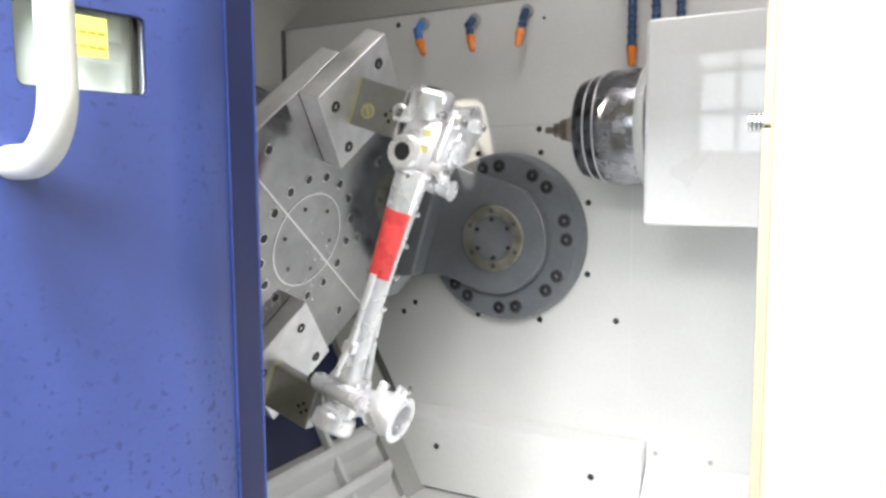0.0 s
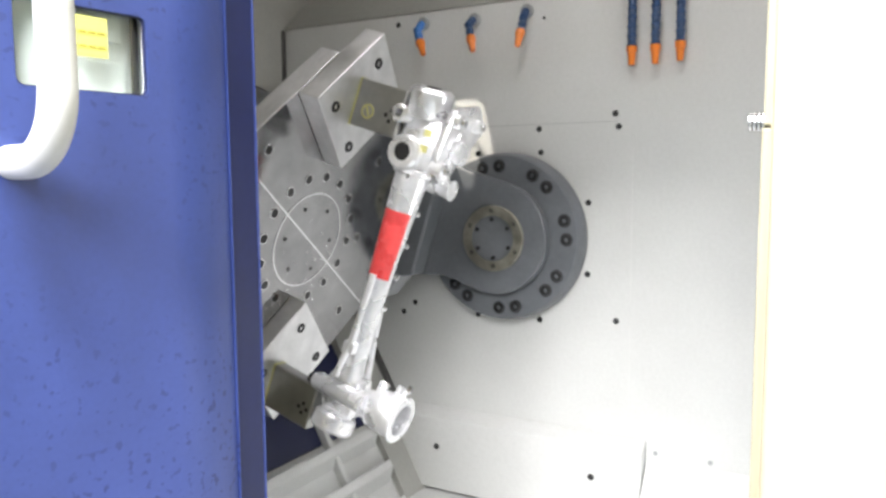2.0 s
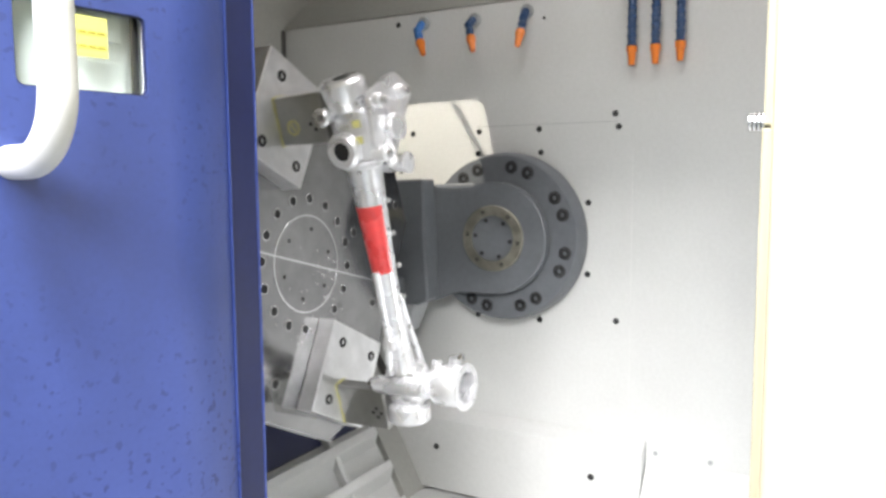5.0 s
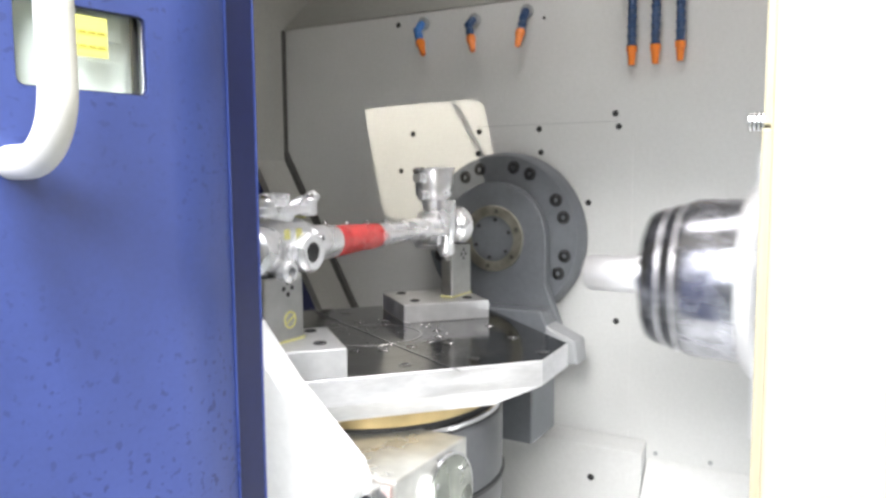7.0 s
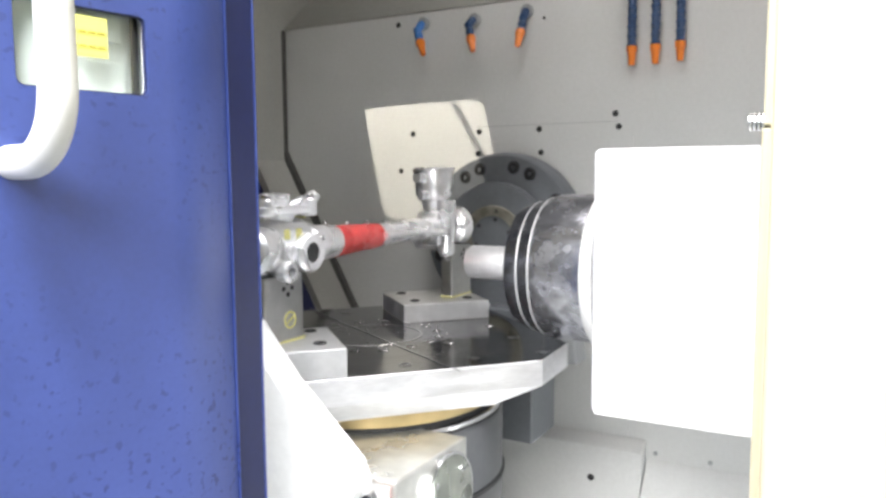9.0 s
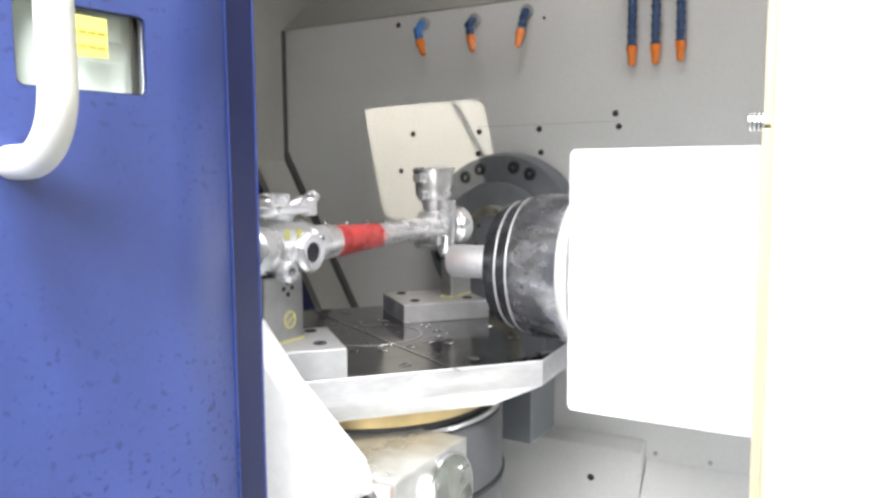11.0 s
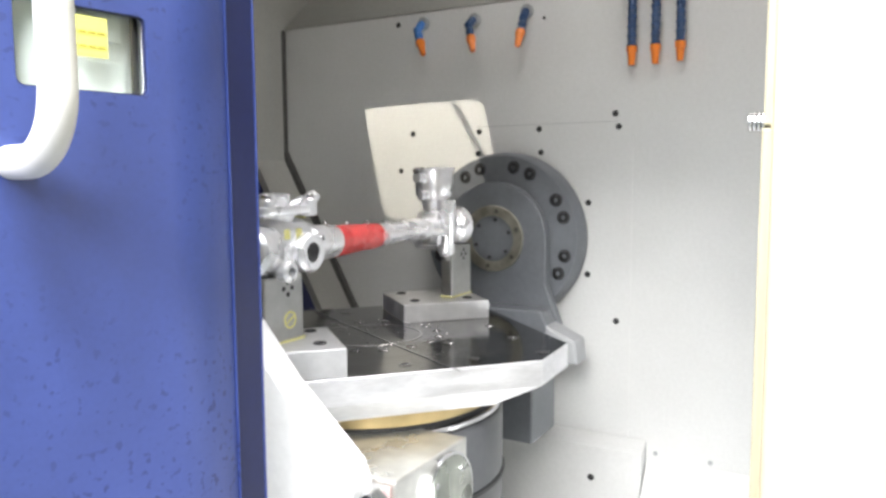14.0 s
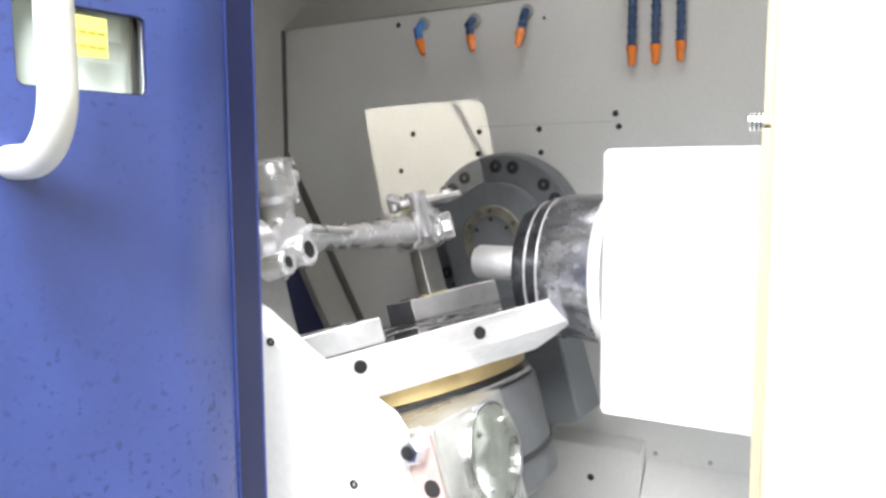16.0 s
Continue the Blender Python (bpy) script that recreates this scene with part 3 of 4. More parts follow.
    # near cheek of the cradle
    part("near_cheek", prism([(-0.05, 0.020), (0.026, -0.022), (0.040, -0.033), (0.082, -0.082), (0.137, -0.131), (0.152, -0.1444), (0.159, -0.162), (0.152, -0.195), (0.15, -0.36), (-0.05, -0.36)], -0.664, -0.632, bevel=0.003), WHITE_PAINT, c, "white painted near cheek plate")
    part("cheek_bridge", box(-0.05, 0.05, -0.63, -0.42, -0.36, -0.27, 0.004), WHITE_PAINT, c)
    cap_screw("cheek_screw", c, (0.0595, -0.664, -0.062), (0, -1, 0), 0.004, 0.002)
    cap_screw("cheek_screw", c, (0.1137, -0.664, -0.1933), (0, -1, 0), 0.004, 0.002)
    return c


CRADLE = cradle()


# ---------------------------------------------------------------- rotary table, in its own space: face at z = 0, axis at the origin
TURN = 48.0                                  # the square's turn against the line through the two fixtures


def table_outline(grow, cut):
    x0, x1, y0, y1 = -0.205 - grow, 0.201 + grow, -0.187 - grow, 0.194 + grow
    pts = [(x1, y0 + cut), (x1, y1 - cut), (x1 - cut, y1), (x0 + cut, y1), (x0, y1 - cut), (x0, y0 + cut), (x0 + cut, y0), (x1 - cut, y0)]
    turn = Matrix.Rotation(radians(TURN), 2)
    return [tuple(turn @ Vector(p)) for p in pts]


def rotary_table():
    t = thing("rotary_table", "square ground steel rotary table with cut corners and tapped holes", "rotary table")
    b = bmesh.new()
    levels = [(-0.0006, 0.062, 0.0), (0.0, 0.062, -0.0007), (0.0, 0.062, -0.027), (-0.016, 0.095, -0.047)]
    rings = [[b.verts.new((*p, z)) for p in table_outline(h, c)] for h, c, z in levels]
    b.faces.new(rings[0])
    b.faces.new(rings[-1])
    for p, q in zip(rings, rings[1:]):
        for i in range(8):
            b.faces.new((p[i], p[(i + 1) % 8], q[(i + 1) % 8], q[i]))
    bmesh.ops.recalc_face_normals(b, faces=b.faces)
    b.faces.ensure_lookup_table()
    # Face gets the dark steel, the sides the one with lamp glare in it.
    for i, f in enumerate(b.faces):
        f.material_index = 0 if i == 0 else 1
    part("plate", b, [TABLE_STEEL, LIT_SIDE_STEEL], t)
    part("brass_ring", pipe(0.152, 0.11, -0.0665, -0.0470, None, 80), GOLD, t, "brass-coloured ring under the table", smooth=True)
    part("centre_ring", pipe(0.0625, 0.0605, -0.001, 0.0006, None, 64, bevel=0.0002), CHROME, t, "fine bright ring round the centre", smooth=True)
    turn = Matrix.Rotation(radians(TURN), 4, "Z")
    # tapped holes: a ring of sixteen, and a wide grid outside it
    holes = [(0.083 * math.cos(radians(22.5 * k - 3)), 0.083 * math.sin(radians(22.5 * k - 3)), 0.0058) for k in range(16)]
    holes += [(a, c, 0.0058) for a in (-0.155, -0.075, 0.0, 0.075, 0.155) for c in (-0.155, -0.075, 0.0, 0.075, 0.155) if max(abs(a), abs(c)) > 0.1 and abs(a) + abs(c) < 0.32 or abs(a) == abs(c) == 0.075]
    for x, y, r in holes:
        p = turn @ Vector((x, y, 0))
        part("hole_chamfer", pipe(r * 1.22, r, 0.0001, 0.0007, Matrix.Translation(p), 18, bevel=0.0003), CHROME, t, smooth=True)
        part("tapped_hole", spin([(r, 0.0005), (r * 0.6, 0.0003), (0, 0.0003)], Matrix.Translation(p), 14), BLACK, t)
    for k in range(6):
        a = radians(60 * k)
        part("centre_hole", spin([(0.0026, 0.0006), (0, 0.0006)], pose(0.045 * math.cos(a), 0.045 * math.sin(a), 0), 12), BLACK, t)
    part("groove", moved(box(-0.205, 0.209, -0.0012, 0.0012, 0.0002, 0.0008), Matrix.Rotation(radians(150), 4, "Z")), CHROME, t, "fine bright groove line")
    for k, d, ys in ((1, 0.1943, (-0.094, 0.030)), (2, 0.2053, (-0.012, 0.027))):
        m = Matrix.Rotation(radians(TURN + 90 * k), 4, "Z")
        for y in ys:
            part("side_hole", moved(spin([(0.0064, 0), (0.0050, -0.0002), (0, -0.0002)], pose(d, y, -0.014) @ pose(0, 0, 0, 0, 90), 16), m), BLACK, t)
    return t


TABLE = rotary_table()


def fixture(label, sign):
    """A base block near the table's corner and the post that carries one end of the casting."""
    f = thing("clamping_fixture", label, "fixture", "fixtures on the table")
    turn = Matrix.Rotation(radians(TURN), 4, "Z")
    v, top = 0.184 * sign, 0.0245 if sign > 0 else 0.029
    x0, x1, y0, y1 = (0.056, 0.175, 0.050, 0.165) if sign > 0 else (-0.195, -0.066, -0.1862, -0.078)
    part("base_block", moved(box(x0, x1, y0, y1, 0.0004, top, 0.001), turn), FIXTURE_STEEL, f)
    part("post", box(0.0095, 0.0275, v - 0.028, v + 0.028, top, 0.096, 0.002), POST_STEEL, f)
    part("paint_mark", box(0.0090, 0.0280, v - 0.0285, v + 0.0285, top + 0.0005, top + 0.0022, 0), YELLOW, f, "yellow paint line round the post's foot")
    for dx, dz in ((-0.006, 0.0), (0.006, 0.0), (0, 0.006), (0, -0.006)):
        part("post_hole", spin([(0.0026, 0.0), (0, 0.0)], pose(0.0278, v + 0.005 + dx, 0.0825 + dz) @ pose(0, 0, 0, 0, 90), 12), BLACK, f)
    if sign < 0:
        mark = pose(0.0277, -0.1765, 0.0508) @ pose(0, 0, 0, 0, 90)
        part("ring_mark", pipe(0.0088, 0.0068, -0.0002, 0.0004, mark, 28, bevel=0.0001), YELLOW, f, "hand-drawn yellow ring mark")
        part("ring_stroke", moved(box(-0.001, 0.001, -0.006, 0.006, 0, 0.0004), mark @ pose(0, 0, 0, 0, 0, 30)), YELLOW, f)
    for x, y in ((x0 + 0.023, y0 + 0.028), (x1 - 0.021, y0 + 0.028), (x0 + 0.023, y1 - 0.018), (x1 - 0.021, y1 - 0.018)):
        cap_screw("base_screw", f, turn @ Vector((x, y, top)), (0, 0, 1), 0.0068, 0.0015)
    return f


def coolant_drops():
    """Bright drops of coolant left on the table's face near the far fixture."""
    rng = random.Random(4)
    b = bmesh.new()
    for k in range(46):
        x, y = rng.uniform(-0.03, 0.10), rng.gauss(0.03, 0.03)
        p = Matrix.Rotation(radians(TURN), 2) @ Vector((x, y))
        r = rng.uniform(0.0006, 0.0019)
        spin([(r, 0.0001), (r * 0.85, r * 0.35), (r * 0.4, r * 0.6), (0, r * 0.65)], pose(p.x, p.y, 0), 8, b)
    return tagged(part("coolant_drops", b, CHROME, smooth=True), "small bright drops of coolant on the steel table", "coolant drops", kind="stuff")


DROPS = coolant_drops()
FIXTURE_A = fixture("steel fixture post on a base block with yellow ring mark", -1)
FIXTURE_B = fixture("steel fixture post on a base block", 1)


def lathe(profile, at, toward, n=28):
    """A turned body that starts at a point and runs toward a direction."""
    return spin(profile, Matrix.Translation(at) @ Vector(toward).to_track_quat("Z", "Y").to_matrix().to_4x4(), n)


def ring_at(at, toward, outer, inner, length, n=28, bevel=0.002):
    return pipe(outer, inner, 0, length, Matrix.Translation(at) @ Vector(toward).to_track_quat("Z", "Y").to_matrix().to_4x4(), n, bevel=bevel)


def half_band(a, c, ra, rc, start, stop, n=16):
    """A thin strip of tape round one side of a tapering tube between two points."""
    a, c = Vector(a), Vector(c)
    turn = (c - a).to_track_quat("Z", "Y").to_matrix()
    b = bmesh.new()
    rows = []
    for p, r in ((a, ra), (c, rc)):
        for extra in (0.0, 0.0007):
            rows.append([b.verts.new(p + turn @ Vector(((r + extra) * math.cos(t), (r + extra) * math.sin(t), 0))) for t in np.linspace(radians(start), radians(stop), n)])
    for p, q in ((rows[1], rows[3]), (rows[0], rows[2]), (rows[0], rows[1]), (rows[2], rows[3])):
        for i in range(n - 1):
            b.faces.new((p[i], p[i + 1], q[i + 1], q[i]))
    bmesh.ops.recalc_face_normals(b, faces=b.faces)
    return b


def casting():
    """The workpiece: a tapering tube between two branched ends."""
    w = thing("aluminium_casting", "long cast aluminium part with red tape along its tube", "workpiece")
    a, c = Vector((0.004, -0.130, 0.120)), Vector((0.008, 0.135, 0.122))
    length = (c - a).length
    part("tube", lathe([(0, 0), (0.0212, 0.0), (0.0192, 0.03), (0.0170, 0.07), (0.0140, 0.14), (0.0130, 0.20), (0.0160, length), (0, length)], a, c - a), CAST, w, smooth=True)
    part("red_tape", half_band(a + (c - a) * 0.195, a + (c - a) * 0.505, 0.0181, 0.0145, 108, 262), RED, w, "red tape strip", smooth=True)
    part("tube_rib", tube_along([(0.024, 0.0, 0.121), (0.026, 0.03, 0.122), (0.025, 0.08, 0.121), (0.030, 0.13, 0.116)], 0.0045, 12), CAST, w, smooth=True)
    part("tube_rib", tube_along([(-0.007, 0.04, 0.126), (-0.012, 0.08, 0.127), (-0.022, 0.14, 0.130)], 0.0042, 12), CAST, w, smooth=True)
    # end A: thick body, two cross bosses, a broad end barrel, a clamp arm on top
    part("end_body", box(-0.024, 0.024, -0.196, -0.128, 0.094, 0.150, 0.014), CAST, w, smooth=True)
    part("end_barrel", lathe([(0, 0), (0.0225, 0), (0.0255, 0.004), (0.0255, 0.030), (0.021, 0.034), (0, 0.034)], (0.010, -0.190, 0.120), (0.15, -1, 0)), CAST, w, smooth=True)
    part("cross_boss", ring_at((-0.030, -0.146, 0.115), (1, 0, 0), 0.0205, 0.0105, 0.064, bevel=0.003), CAST, w, smooth=True)
    part("boss_bore", rod(0.0105, (0.0325, -0.146, 0.115), (0.0265, -0.146, 0.115), 0, 20), BLACK, w, "dark bore of the boss")
    part("side_boss", ring_at((0.020, -0.186, 0.100), (1, 0, 0), 0.0105, 0.005, 0.020), CAST, w, smooth=True)
    part("neck", lathe([(0.019, 0), (0.016, 0.007), (0.021, 0.018), (0, 0.018)], (0.002, -0.165, 0.138), (0, 0, 1)), CAST, w, smooth=True)
    part("barrel_bore", rod(0.009, (0.0148, -0.2228, 0.120), (0.0151, -0.2246, 0.120), 0, 20), BLACK, w, "dark bore of the barrel")
    part("clamp_plate", prism(rounded([(0.034, -0.148), (0.006, -0.122), (-0.058, -0.196), (-0.028, -0.222), (0.026, -0.206)], 0.010), 0.1545, 0.1625, "z", 0.0015), CAST, w, "flat flange plate across the top", smooth=True)
    part("clamp_knob", lathe([(0, 0), (0.013, 0), (0.015, 0.003), (0.015, 0.012), (0.011, 0.013), (0, 0.014)], (0.000, -0.164, 0.162), (0, 0, 1)), CAST, w, smooth=True)
    part("clamp_pin", rod(0.0035, (0.016, -0.140, 0.164), (0.024, -0.124, 0.172), 0.001, 12), CAST, w, smooth=True)
    part("web", prism([(-0.186, 0.120), (-0.120, 0.104), (-0.118, 0.112), (-0.150, 0.166), (-0.186, 0.166)], -0.006, 0.006, "x", 0.002), CAST, w, smooth=True)
    part("clamp_arm", tube_along([(0.006, -0.150, 0.160), (0.014, -0.138, 0.166), (0.022, -0.126, 0.172)], 0.0065, 14), CAST, w, smooth=True)
    for p in ((0.024, -0.140, 0.152), (-0.030, -0.198, 0.152), (0.018, -0.196, 0.152)):
        part("clamp_lug", rod(0.0085, p, (p[0], p[1], p[2] + 0.018), 0.002, 18), CAST, w, smooth=True)
    for p in ((0.024, -0.140, 0.170), (0.018, -0.196, 0.170), (-0.030, -0.198, 0.170)):
        cap_screw("clamp_screw", w, p, (0, 0, 1), 0.0048, 0.004, mat=CHROME)
    part("chalk_mark", box(-0.012, 0.012, -0.134, -0.130, 0.1485, 0.1508, 0.0005), YELLOW, w, "yellow chalk mark")
    for y, z in ((-0.178, 0.140), (-0.160, 0.140)):
        part("chalk_mark", box(0.0236, 0.0246, y, y + 0.008, z - 0.010, z, 0.0003), YELLOW, w, "yellow chalk mark")
    part("collar_ring", ring_at((0.004, -0.130, 0.120), (0.01, 1, 0.01), 0.0245, 0.015, 0.008), CAST, w, smooth=True)
    for a in (20, 140, 260):
        part("collar_screw", rod(0.0028, (0.004 + 0.0215 * math.cos(radians(a)), -0.124, 0.120 + 0.0215 * math.sin(radians(a))), (0.004 + 0.0215 * math.cos(radians(a)), -0.118, 0.120 + 0.0215 * math.sin(radians(a))), 0.0008, 10), CHROME, w, smooth=True)
    # end B: upright cup, rib under it, an end ring
    part("end_body", box(-0.018, 0.022, 0.128, 0.182, 0.096, 0.146, 0.012), CAST, w, smooth=True)
    part("cup_flange", ring_at((0.001, 0.154, 0.199), (0, 0, 1), 0.0285, 0.0195, 0.004, 32, 0.001), CAST, w, smooth=True)
    part("tube_bracket", box(0.014, 0.030, 0.085, 0.100, 0.112, 0.128, 0.003), CAST, w, smooth=True)
    part("cup", lathe([(0, 0.0), (0.0165, 0.0), (0.0175, 0.006), (0.0235, 0.011), (0.0255, 0.015), (0.0255, 0.046), (0.0245, 0.048), (0.019, 0.048), (0.019, 0.026), (0, 0.026)], (0.001, 0.154, 0.152), (0, 0, 1), 36), CAST, w, "round cup-shaped end", smooth=True)
    part("barrel", lathe([(0, 0), (0.0155, 0), (0.017, 0.003), (0.017, 0.062), (0, 0.062)], (0.001, 0.156, 0.096), (0, 0, 1)), CAST, w, smooth=True)
    part("cup_rib", lathe([(0, 0), (0.008, 0), (0.011, 0.004), (0.011, 0.020), (0.0125, 0.024), (0.013, 0.075), (0, 0.075)], (0.022, 0.150, 0.084), (0, 0, 1)), CAST, w, smooth=True)
    part("rib_tip", rod(0.0065, (0.022, 0.150, 0.076), (0.022, 0.150, 0.085), 0.002, 16), CHROME, w, smooth=True)
    part("end_ring", ring_at((0.011, 0.180, 0.122), (0.25, 1, 0), 0.0265, 0.0195, 0.022, 32, 0.003), CAST, w, smooth=True)
    part("end_ring_web", rod(0.020, (0.011, 0.176, 0.122), (0.017, 0.200, 0.122), 0.002, 28), CAST, w, smooth=True)
    part("cross_boss", ring_at((0.0, 0.166, 0.106), (-1, 0, 0), 0.0165, 0.0090, 0.034, bevel=0.003), CAST, w, smooth=True)
    part("boss_bore", rod(0.0090, (-0.0335, 0.166, 0.106), (-0.028, 0.166, 0.106), 0, 20), BLACK, w, "dark bore of the boss")
    part("side_boss", ring_at((-0.004, 0.203, 0.096), (-1, 0, 0), 0.0125, 0.006, 0.030), CAST, w, smooth=True)
    part("side_boss_bore", rod(0.006, (-0.0335, 0.203, 0.096), (-0.028, 0.203, 0.096), 0, 16), BLACK, w)
    part("far_ring", ring_at((-0.020, -0.182, 0.118), (-1, -0.35, 0), 0.0205, 0.0155, 0.016, bevel=0.002), CAST, w, smooth=True)
    part("upright_rib", lathe([(0, 0), (0.009, 0), (0.0105, 0.004), (0.0105, 0.050), (0.0125, 0.056), (0, 0.056)], (-0.024, -0.118, 0.106), (0, 0, 1)), CAST, w, smooth=True)
    for s in (0.05, 0.09, 0.13, 0.17, 0.21):
        part("tube_stud", rod(0.0032, (-0.003, -0.130 + s, 0.1385 - 0.03 * s), (-0.003, -0.130 + s, 0.1425 - 0.03 * s), 0.001, 10), CHROME, w, smooth=True)
    part("cup_lug", tube_along([(0.0, 0.137, 0.186), (-0.003, 0.126, 0.189), (-0.005, 0.118, 0.190)], 0.0075, 14), CAST, w, smooth=True)
    part("cup_lug", tube_along([(0.004, 0.137, 0.167), (0.001, 0.128, 0.166), (-0.002, 0.122, 0.166)], 0.0065, 14), CAST, w, smooth=True)
    cap_screw("lug_screw", w, (-0.005, 0.118, 0.196), (0, 0, 1), 0.005, 0.005, mat=CHROME)
    return w


CASTING = casting()


# ---------------------------------------------------------------- spindle head: origin at the middle of its nose, axis along x
def spindle_head():
    s = thing("spindle_head", "white spindle head with blackened steel nose", "spindle head")
    ax = pose(0, 0, 0, 0, 90)               # local z -> +x
    part("nose", spin([(0, 0.023), (0.030, 0.023), (0.062, 0.023), (0.067, 0.026), (0.0715, 0.039), (0.0715, 0.041), (0.0, 0.041)], ax, 72), NOSE_STEEL, s, smooth=True)
    part("nose_ring", pipe(0.0724, 0.060, 0.0409, 0.0430, ax, 72, bevel=0.0005), RING_STEEL, s, "fine bright ring", smooth=True)
    part("nose_collar", spin([(0.05, 0.0435), (0.0722, 0.0435), (0.0758, 0.0555), (0.05, 0.0555)], ax, 72), NOSE_STEEL, s, smooth=True)
    part("nose_ring", pipe(0.0766, 0.060, 0.0556, 0.0577, ax, 72, bevel=0.0005), RING_STEEL, s, "fine bright ring", smooth=True)
    part("nose_sleeve", spin([(0.05, 0.0582), (0.0765, 0.0582), (0.0800, 0.068), (0.0805, 0.114), (0.05, 0.114)], ax, 72), SLEEVE_STEEL, s, "worn mottled steel sleeve", smooth=True)
    part("flange", spin([(0.05, 0.114), (0.0830, 0.114), (0.0850, 0.116), (0.0930, 0.122), (0.0995, 0.131), (0.05, 0.131)], ax, 72), WHITE_PAINT, s, "white mounting flange", smooth=True)
    part("cover", box(0.136, 0.75, -0.100, 0.16, -0.129, 0.125, 0.003), COVER_PAINT, s, "glossy white sheet-metal cover")
    part("cover_edge", box(0.1335, 0.1372, -0.097, 0.15, -0.126, 0.122, 0.001), ALUMINIUM, s)
    return s


HEAD = spindle_head()


def small_drill():
    t = thing("drill_holder", "short tempered steel collet holder with small drill", "cutting tool", "tools of the spindle")
    ax = pose(0.022, 0, 0, 0, -90)          # local z -> -x
    part("holder", spin([(0, -0.002), (0.024, -0.002), (0.024, 0.006), (0.0185, 0.008), (0.0185, 0.022), (0.0165, 0.024), (0.0150, 0.034), (0.0105, 0.038), (0.0100, 0.045), (0.0070, 0.047), (0, 0.047)], ax, 24), BROWN_STEEL, t, smooth=True)
    part("bit", rod(0.005, (-0.026, 0, 0), (-0.038, 0, 0), 0.001, 14), BROWN_STEEL, t, smooth=True)
    return t


def boring_tool():
    t = thing("boring_tool", "bright cylindrical steel boring tool with collar", "cutting tool", "tools of the spindle")
    ax = pose(0.022, 0, 0, 0, -90)
    part("collar", spin([(0, -0.002), (0.034, -0.002), (0.034, 0.003), (0.028, 0.006), (0.028, 0.010), (0.023, 0.012), (0, 0.012)], ax, 36), CHROME, t, smooth=True)
    part("shank", spin([(0, 0.010), (0.0195, 0.010), (0.0195, 0.066), (0.017, 0.070), (0, 0.070)], ax, 36), ALUMINIUM, t, "satin steel shank", smooth=True)
    return t


DRILL = small_drill()
BORER = boring_tool()


# ---------------------------------------------------------------- pieces that belong to a part
def nest(whole, holder, names):
    """Hang the named parts of a thing under its nearest part of that name."""
    hosts = [o for o in whole.children if o.name.split(".")[0] == holder]

    def middle(o):
        return sum((Vector(q) for q in o.bound_box), Vector()) / 8

    for o in [o for o in whole.children if o.name.split(".")[0] in names]:
        o.parent = min(hosts, key=lambda h: (middle(h) - middle(o)).length)


nest(CRADLE, "flange", ("counterbore", "flange_screw"))
nest(CRADLE, "hub_ring", ("hub_screw",))
nest(CRADLE, "drive_cover", ("cover_screw", "cover_rim"))
nest(CRADLE, "drive_box", ("front_plate", "pipe_joint", "pipe_bore", "side_bore"))
nest(CRADLE, "near_cheek", ("cheek_screw",))
nest(CRADLE, "drum", ("drum_seal", "drum_neck", "steel_ring"))
nest(TABLE, "plate", ("hole_chamfer", "tapped_hole", "centre_hole", "centre_ring", "groove", "side_hole"))
for fix in (FIXTURE_A, FIXTURE_B):
    nest(fix, "base_block", ("base_screw",))
    nest(fix, "post", ("post_hole", "paint_mark", "ring_mark", "ring_stroke"))
nest(CASTING, "cross_boss", ("boss_bore",))
nest(CASTING, "side_boss", ("side_boss_bore",))
nest(CASTING, "tube", ("red_tape", "tube_rib", "tube_stud"))
nest(CASTING, "end_barrel", ("barrel_bore",))
nest(HEAD, "nose", ("nose_ring",))
nest(HEAD, "cover", ("cover_edge",))
nest(DOOR, "panel", ("window_seal", "window_lining", "pane", "dark_jamb"))
nest(DOOR, "edge_strip", ("edge_bead",))


# ---------------------------------------------------------------- motion
TILT = [(0, -107.43), (4.4, -107.43), (4.6, -105), (5.0, -88), (5.4, -62), (5.8, -36), (6.1, -17.5), (6.3, -10), (6.4, -7.2), (6.5, -4.75), (6.6, -2.4), (6.7, -0.8), (6.8, 0),
        (14.2, 0), (14.3, 0.5), (14.4, 1.6), (14.5, 3.25), (14.6, 5.2), (14.7, 7.2), (14.8, 9.25), (14.9, 11.0), (15.0, 12.5), (15.1, 13.8), (15.2, 14.8), (15.3, 15.5), (15.4, 15.74), (16.0, 15.74)]
SPIN = [(0, -95.6), (4.4, -95.6), (4.6, -93), (5.0, -75), (5.4, -48), (5.8, -22), (6.1, -8), (6.3, -3), (6.5, -0.5), (6.6, 0), (14.2, 0), (14.3, 1.5), (14.4, 8), (14.5, 22), (14.6, 41), (14.7, 63),
        (14.8, 85), (14.9, 106), (15.0, 125), (15.1, 143), (15.2, 159), (15.3, 172), (15.4, 181), (15.5, 185), (16.0, 185)]
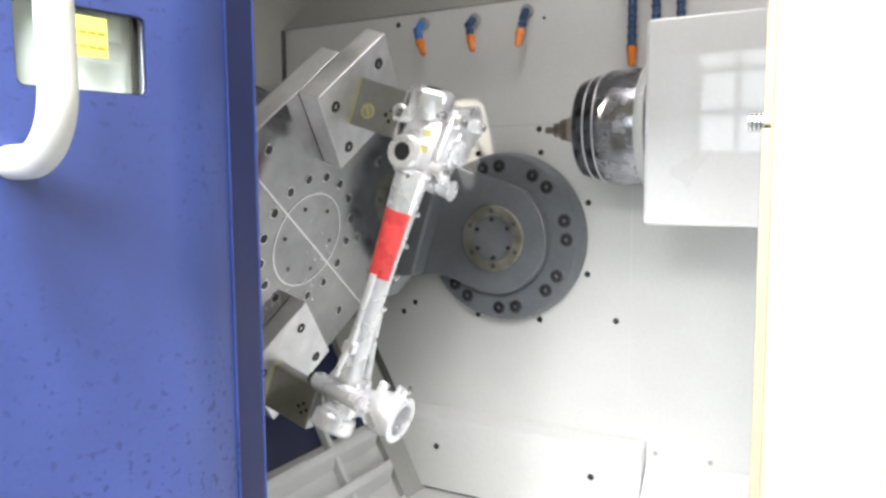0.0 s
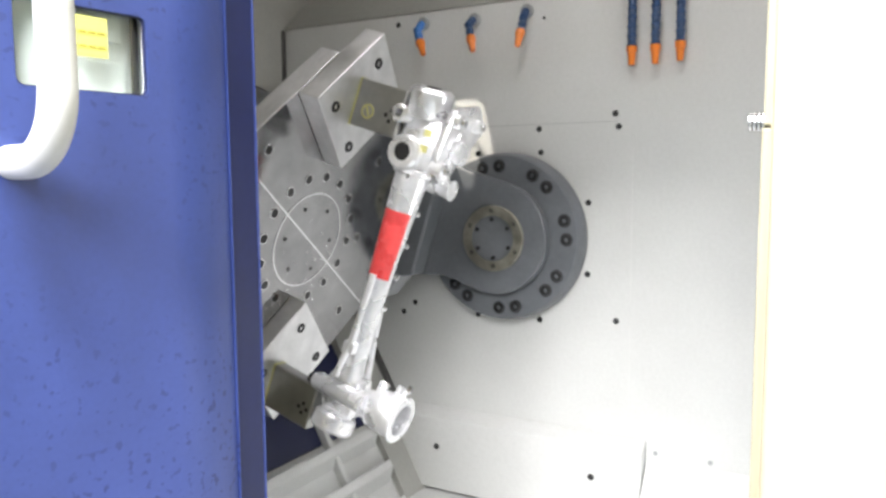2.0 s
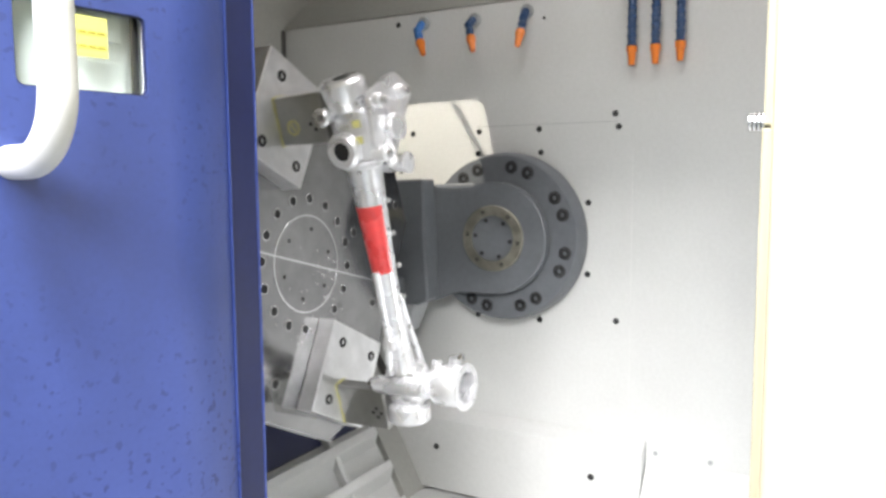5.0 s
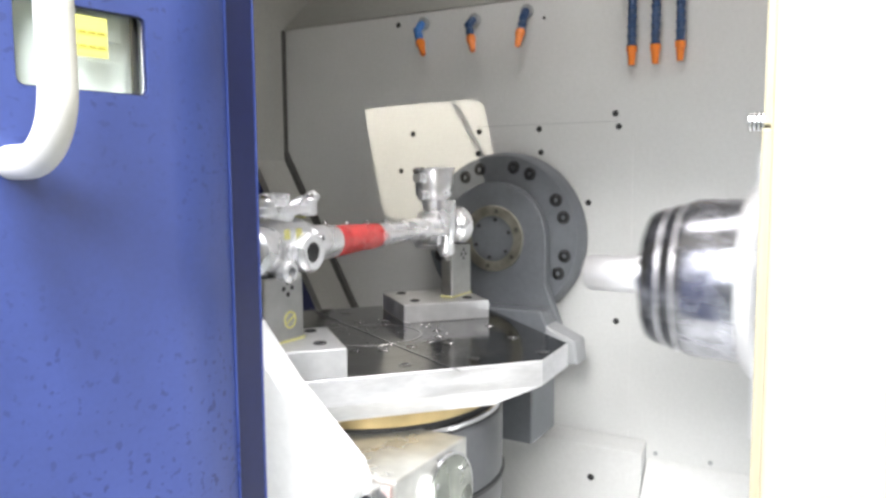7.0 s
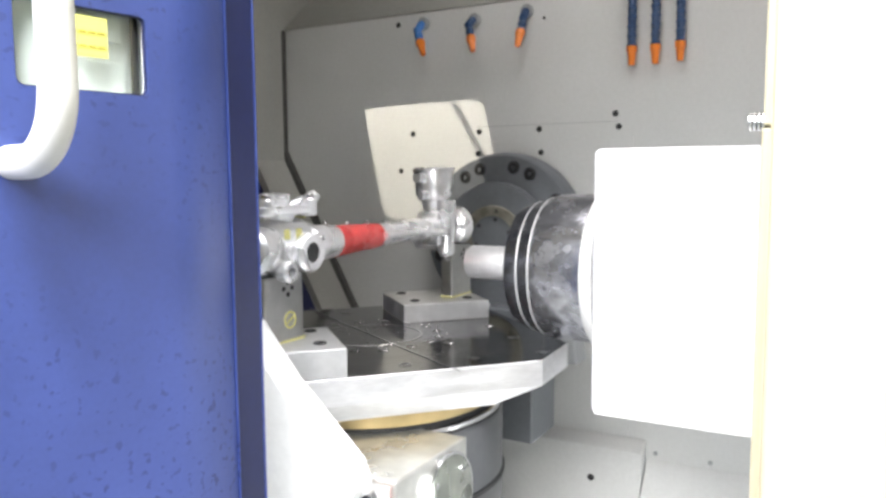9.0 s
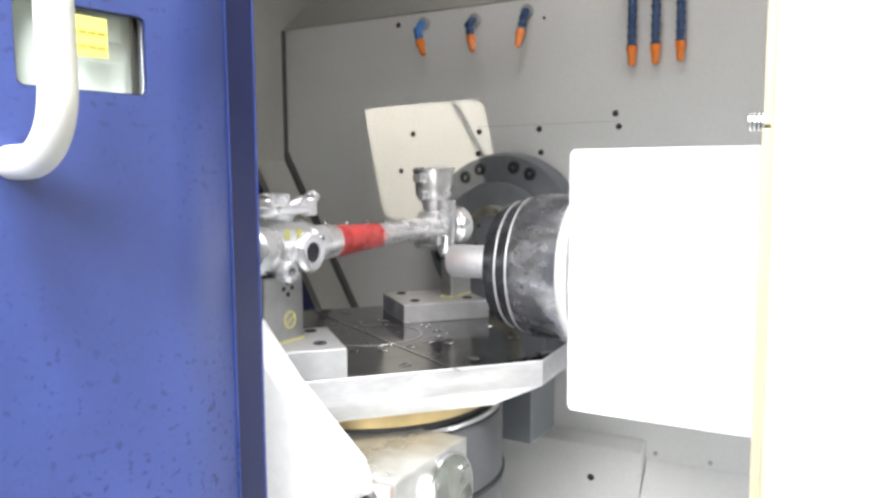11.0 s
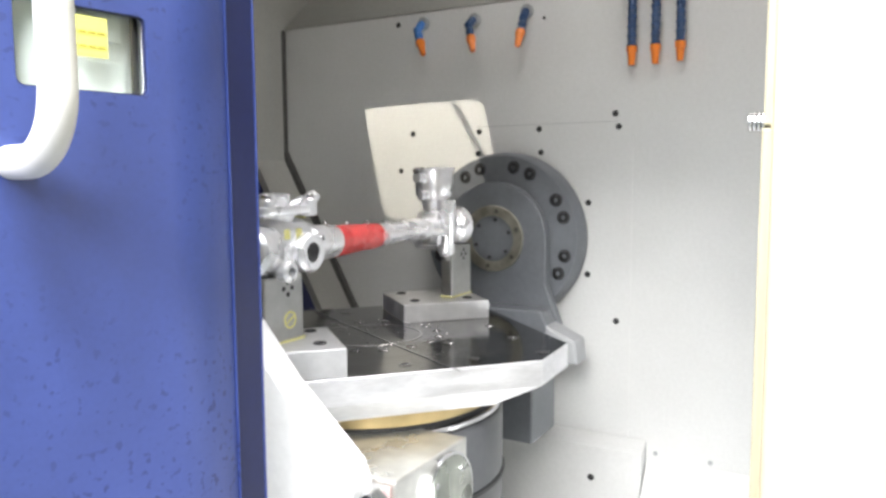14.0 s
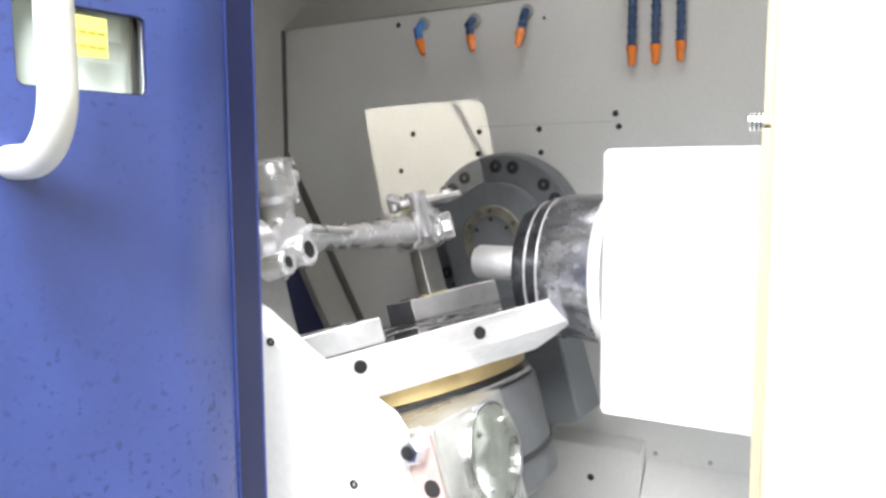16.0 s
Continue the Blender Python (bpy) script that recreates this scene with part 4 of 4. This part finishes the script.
# middle of the spindle's nose: seconds, x, y, z
NOSE = [(0, 0.1435, -0.1, 0.167), (0.3, 0.1435, -0.1, 0.167), (0.5, 0.1565, -0.1, 0.167), (0.6, 0.1625, -0.1, 0.167), (0.7, 0.1585, -0.1, 0.167), (0.8, 0.170, -0.1, 0.200), (0.9, 0.230, -0.1, 0.258),
        (1, 0.314, -0.1, 0.325), (1.1, 0.395, -0.1, 0.4), (1.2, 0.44, -0.1, 0.45), (1.6, 0.62, -0.12, 0.45), (3, 0.62, -0.25, 0.3), (5, 0.62, -0.37, 0.05),
        (5.8, 0.45, -0.37, 0), (6.2, 0.399, -0.37, -0.007), (6.7, 0.398, -0.37, -0.007), (6.8, 0.396, -0.37, -0.007), (6.9, 0.362, -0.37, -0.006), (7, 0.311, -0.37, -0.004),
        (7.1, 0.229, -0.37, -0.001), (7.2, 0.184, -0.37, 0), (7.3, 0.182, -0.37, 0), (8, 0.182, -0.37, 0), (8.5, 0.173, -0.37, 0), (9, 0.167, -0.37, 0),
        (9.2, 0.165, -0.37, 0), (11.3, 0.14, -0.37, 0), (12.5, 0.138, -0.37, 0), (13.2, 0.136, -0.37, 0), (13.3, 0.161, -0.37, 0), (13.4, 0.229, -0.37, 0),
        (13.5, 0.336, -0.37, 0), (13.6, 0.434, -0.37, 0), (13.7, 0.52, -0.37, 0), (13.9, 0.6, -0.37, 0), (15.3, 0.6, -0.365, 0), (15.5, 0.53, -0.365, 0),
        (15.6, 0.455, -0.365, 0), (15.7, 0.355, -0.365, 0), (15.8, 0.26, -0.365, 0), (15.9, 0.194, -0.365, 0), (16, 0.174, -0.365, 0)]


def between(rows, t):
    for a, b in zip(rows, rows[1:]):
        if t <= b[0] + 1e-9:
            k = (t - a[0]) / (b[0] - a[0])
            return [p + (q - p) * k for p, q in zip(a[1:], b[1:])]
    return list(rows[-1][1:])


def cradle_pose(t):
    return pose(0, 0, 0, 0, -between(TILT, t)[0], 0)


def table_pose(t):
    return cradle_pose(t) @ pose(XC, YC, W0, 0, 0, between(SPIN, t)[0])


def motions():
    turning = [0.0, 4.4] + [4.5 + 0.1 * i for i in range(24)] + [14.2 + 0.1 * i for i in range(14)] + [16.0]
    walk(CRADLE, [(t, cradle_pose(t)) for t in turning])
    for ob in (TABLE, FIXTURE_A, FIXTURE_B, CASTING, DROPS):
        walk(ob, [(t, table_pose(t)) for t in turning])
    walk(HEAD, [(t, pose(x, y, z)) for t, x, y, z in NOSE])
    # the drill goes into the magazine after the head has left, the boring tool comes out of it
    rack = pose(0.9325, -0.05, 0.45), pose(0.9325, -0.25, 0.30)
    walk(DRILL, [(t, pose(x, y, z)) for t, x, y, z in NOSE if t <= 1.6] + [(2.0, rack[0]), (16.0, rack[0])])
    walk(BORER, [(0.0, rack[1]), (2.6, rack[1])] + [(t, pose(x, y, z)) for t, x, y, z in NOSE if t >= 3.0])


motions()
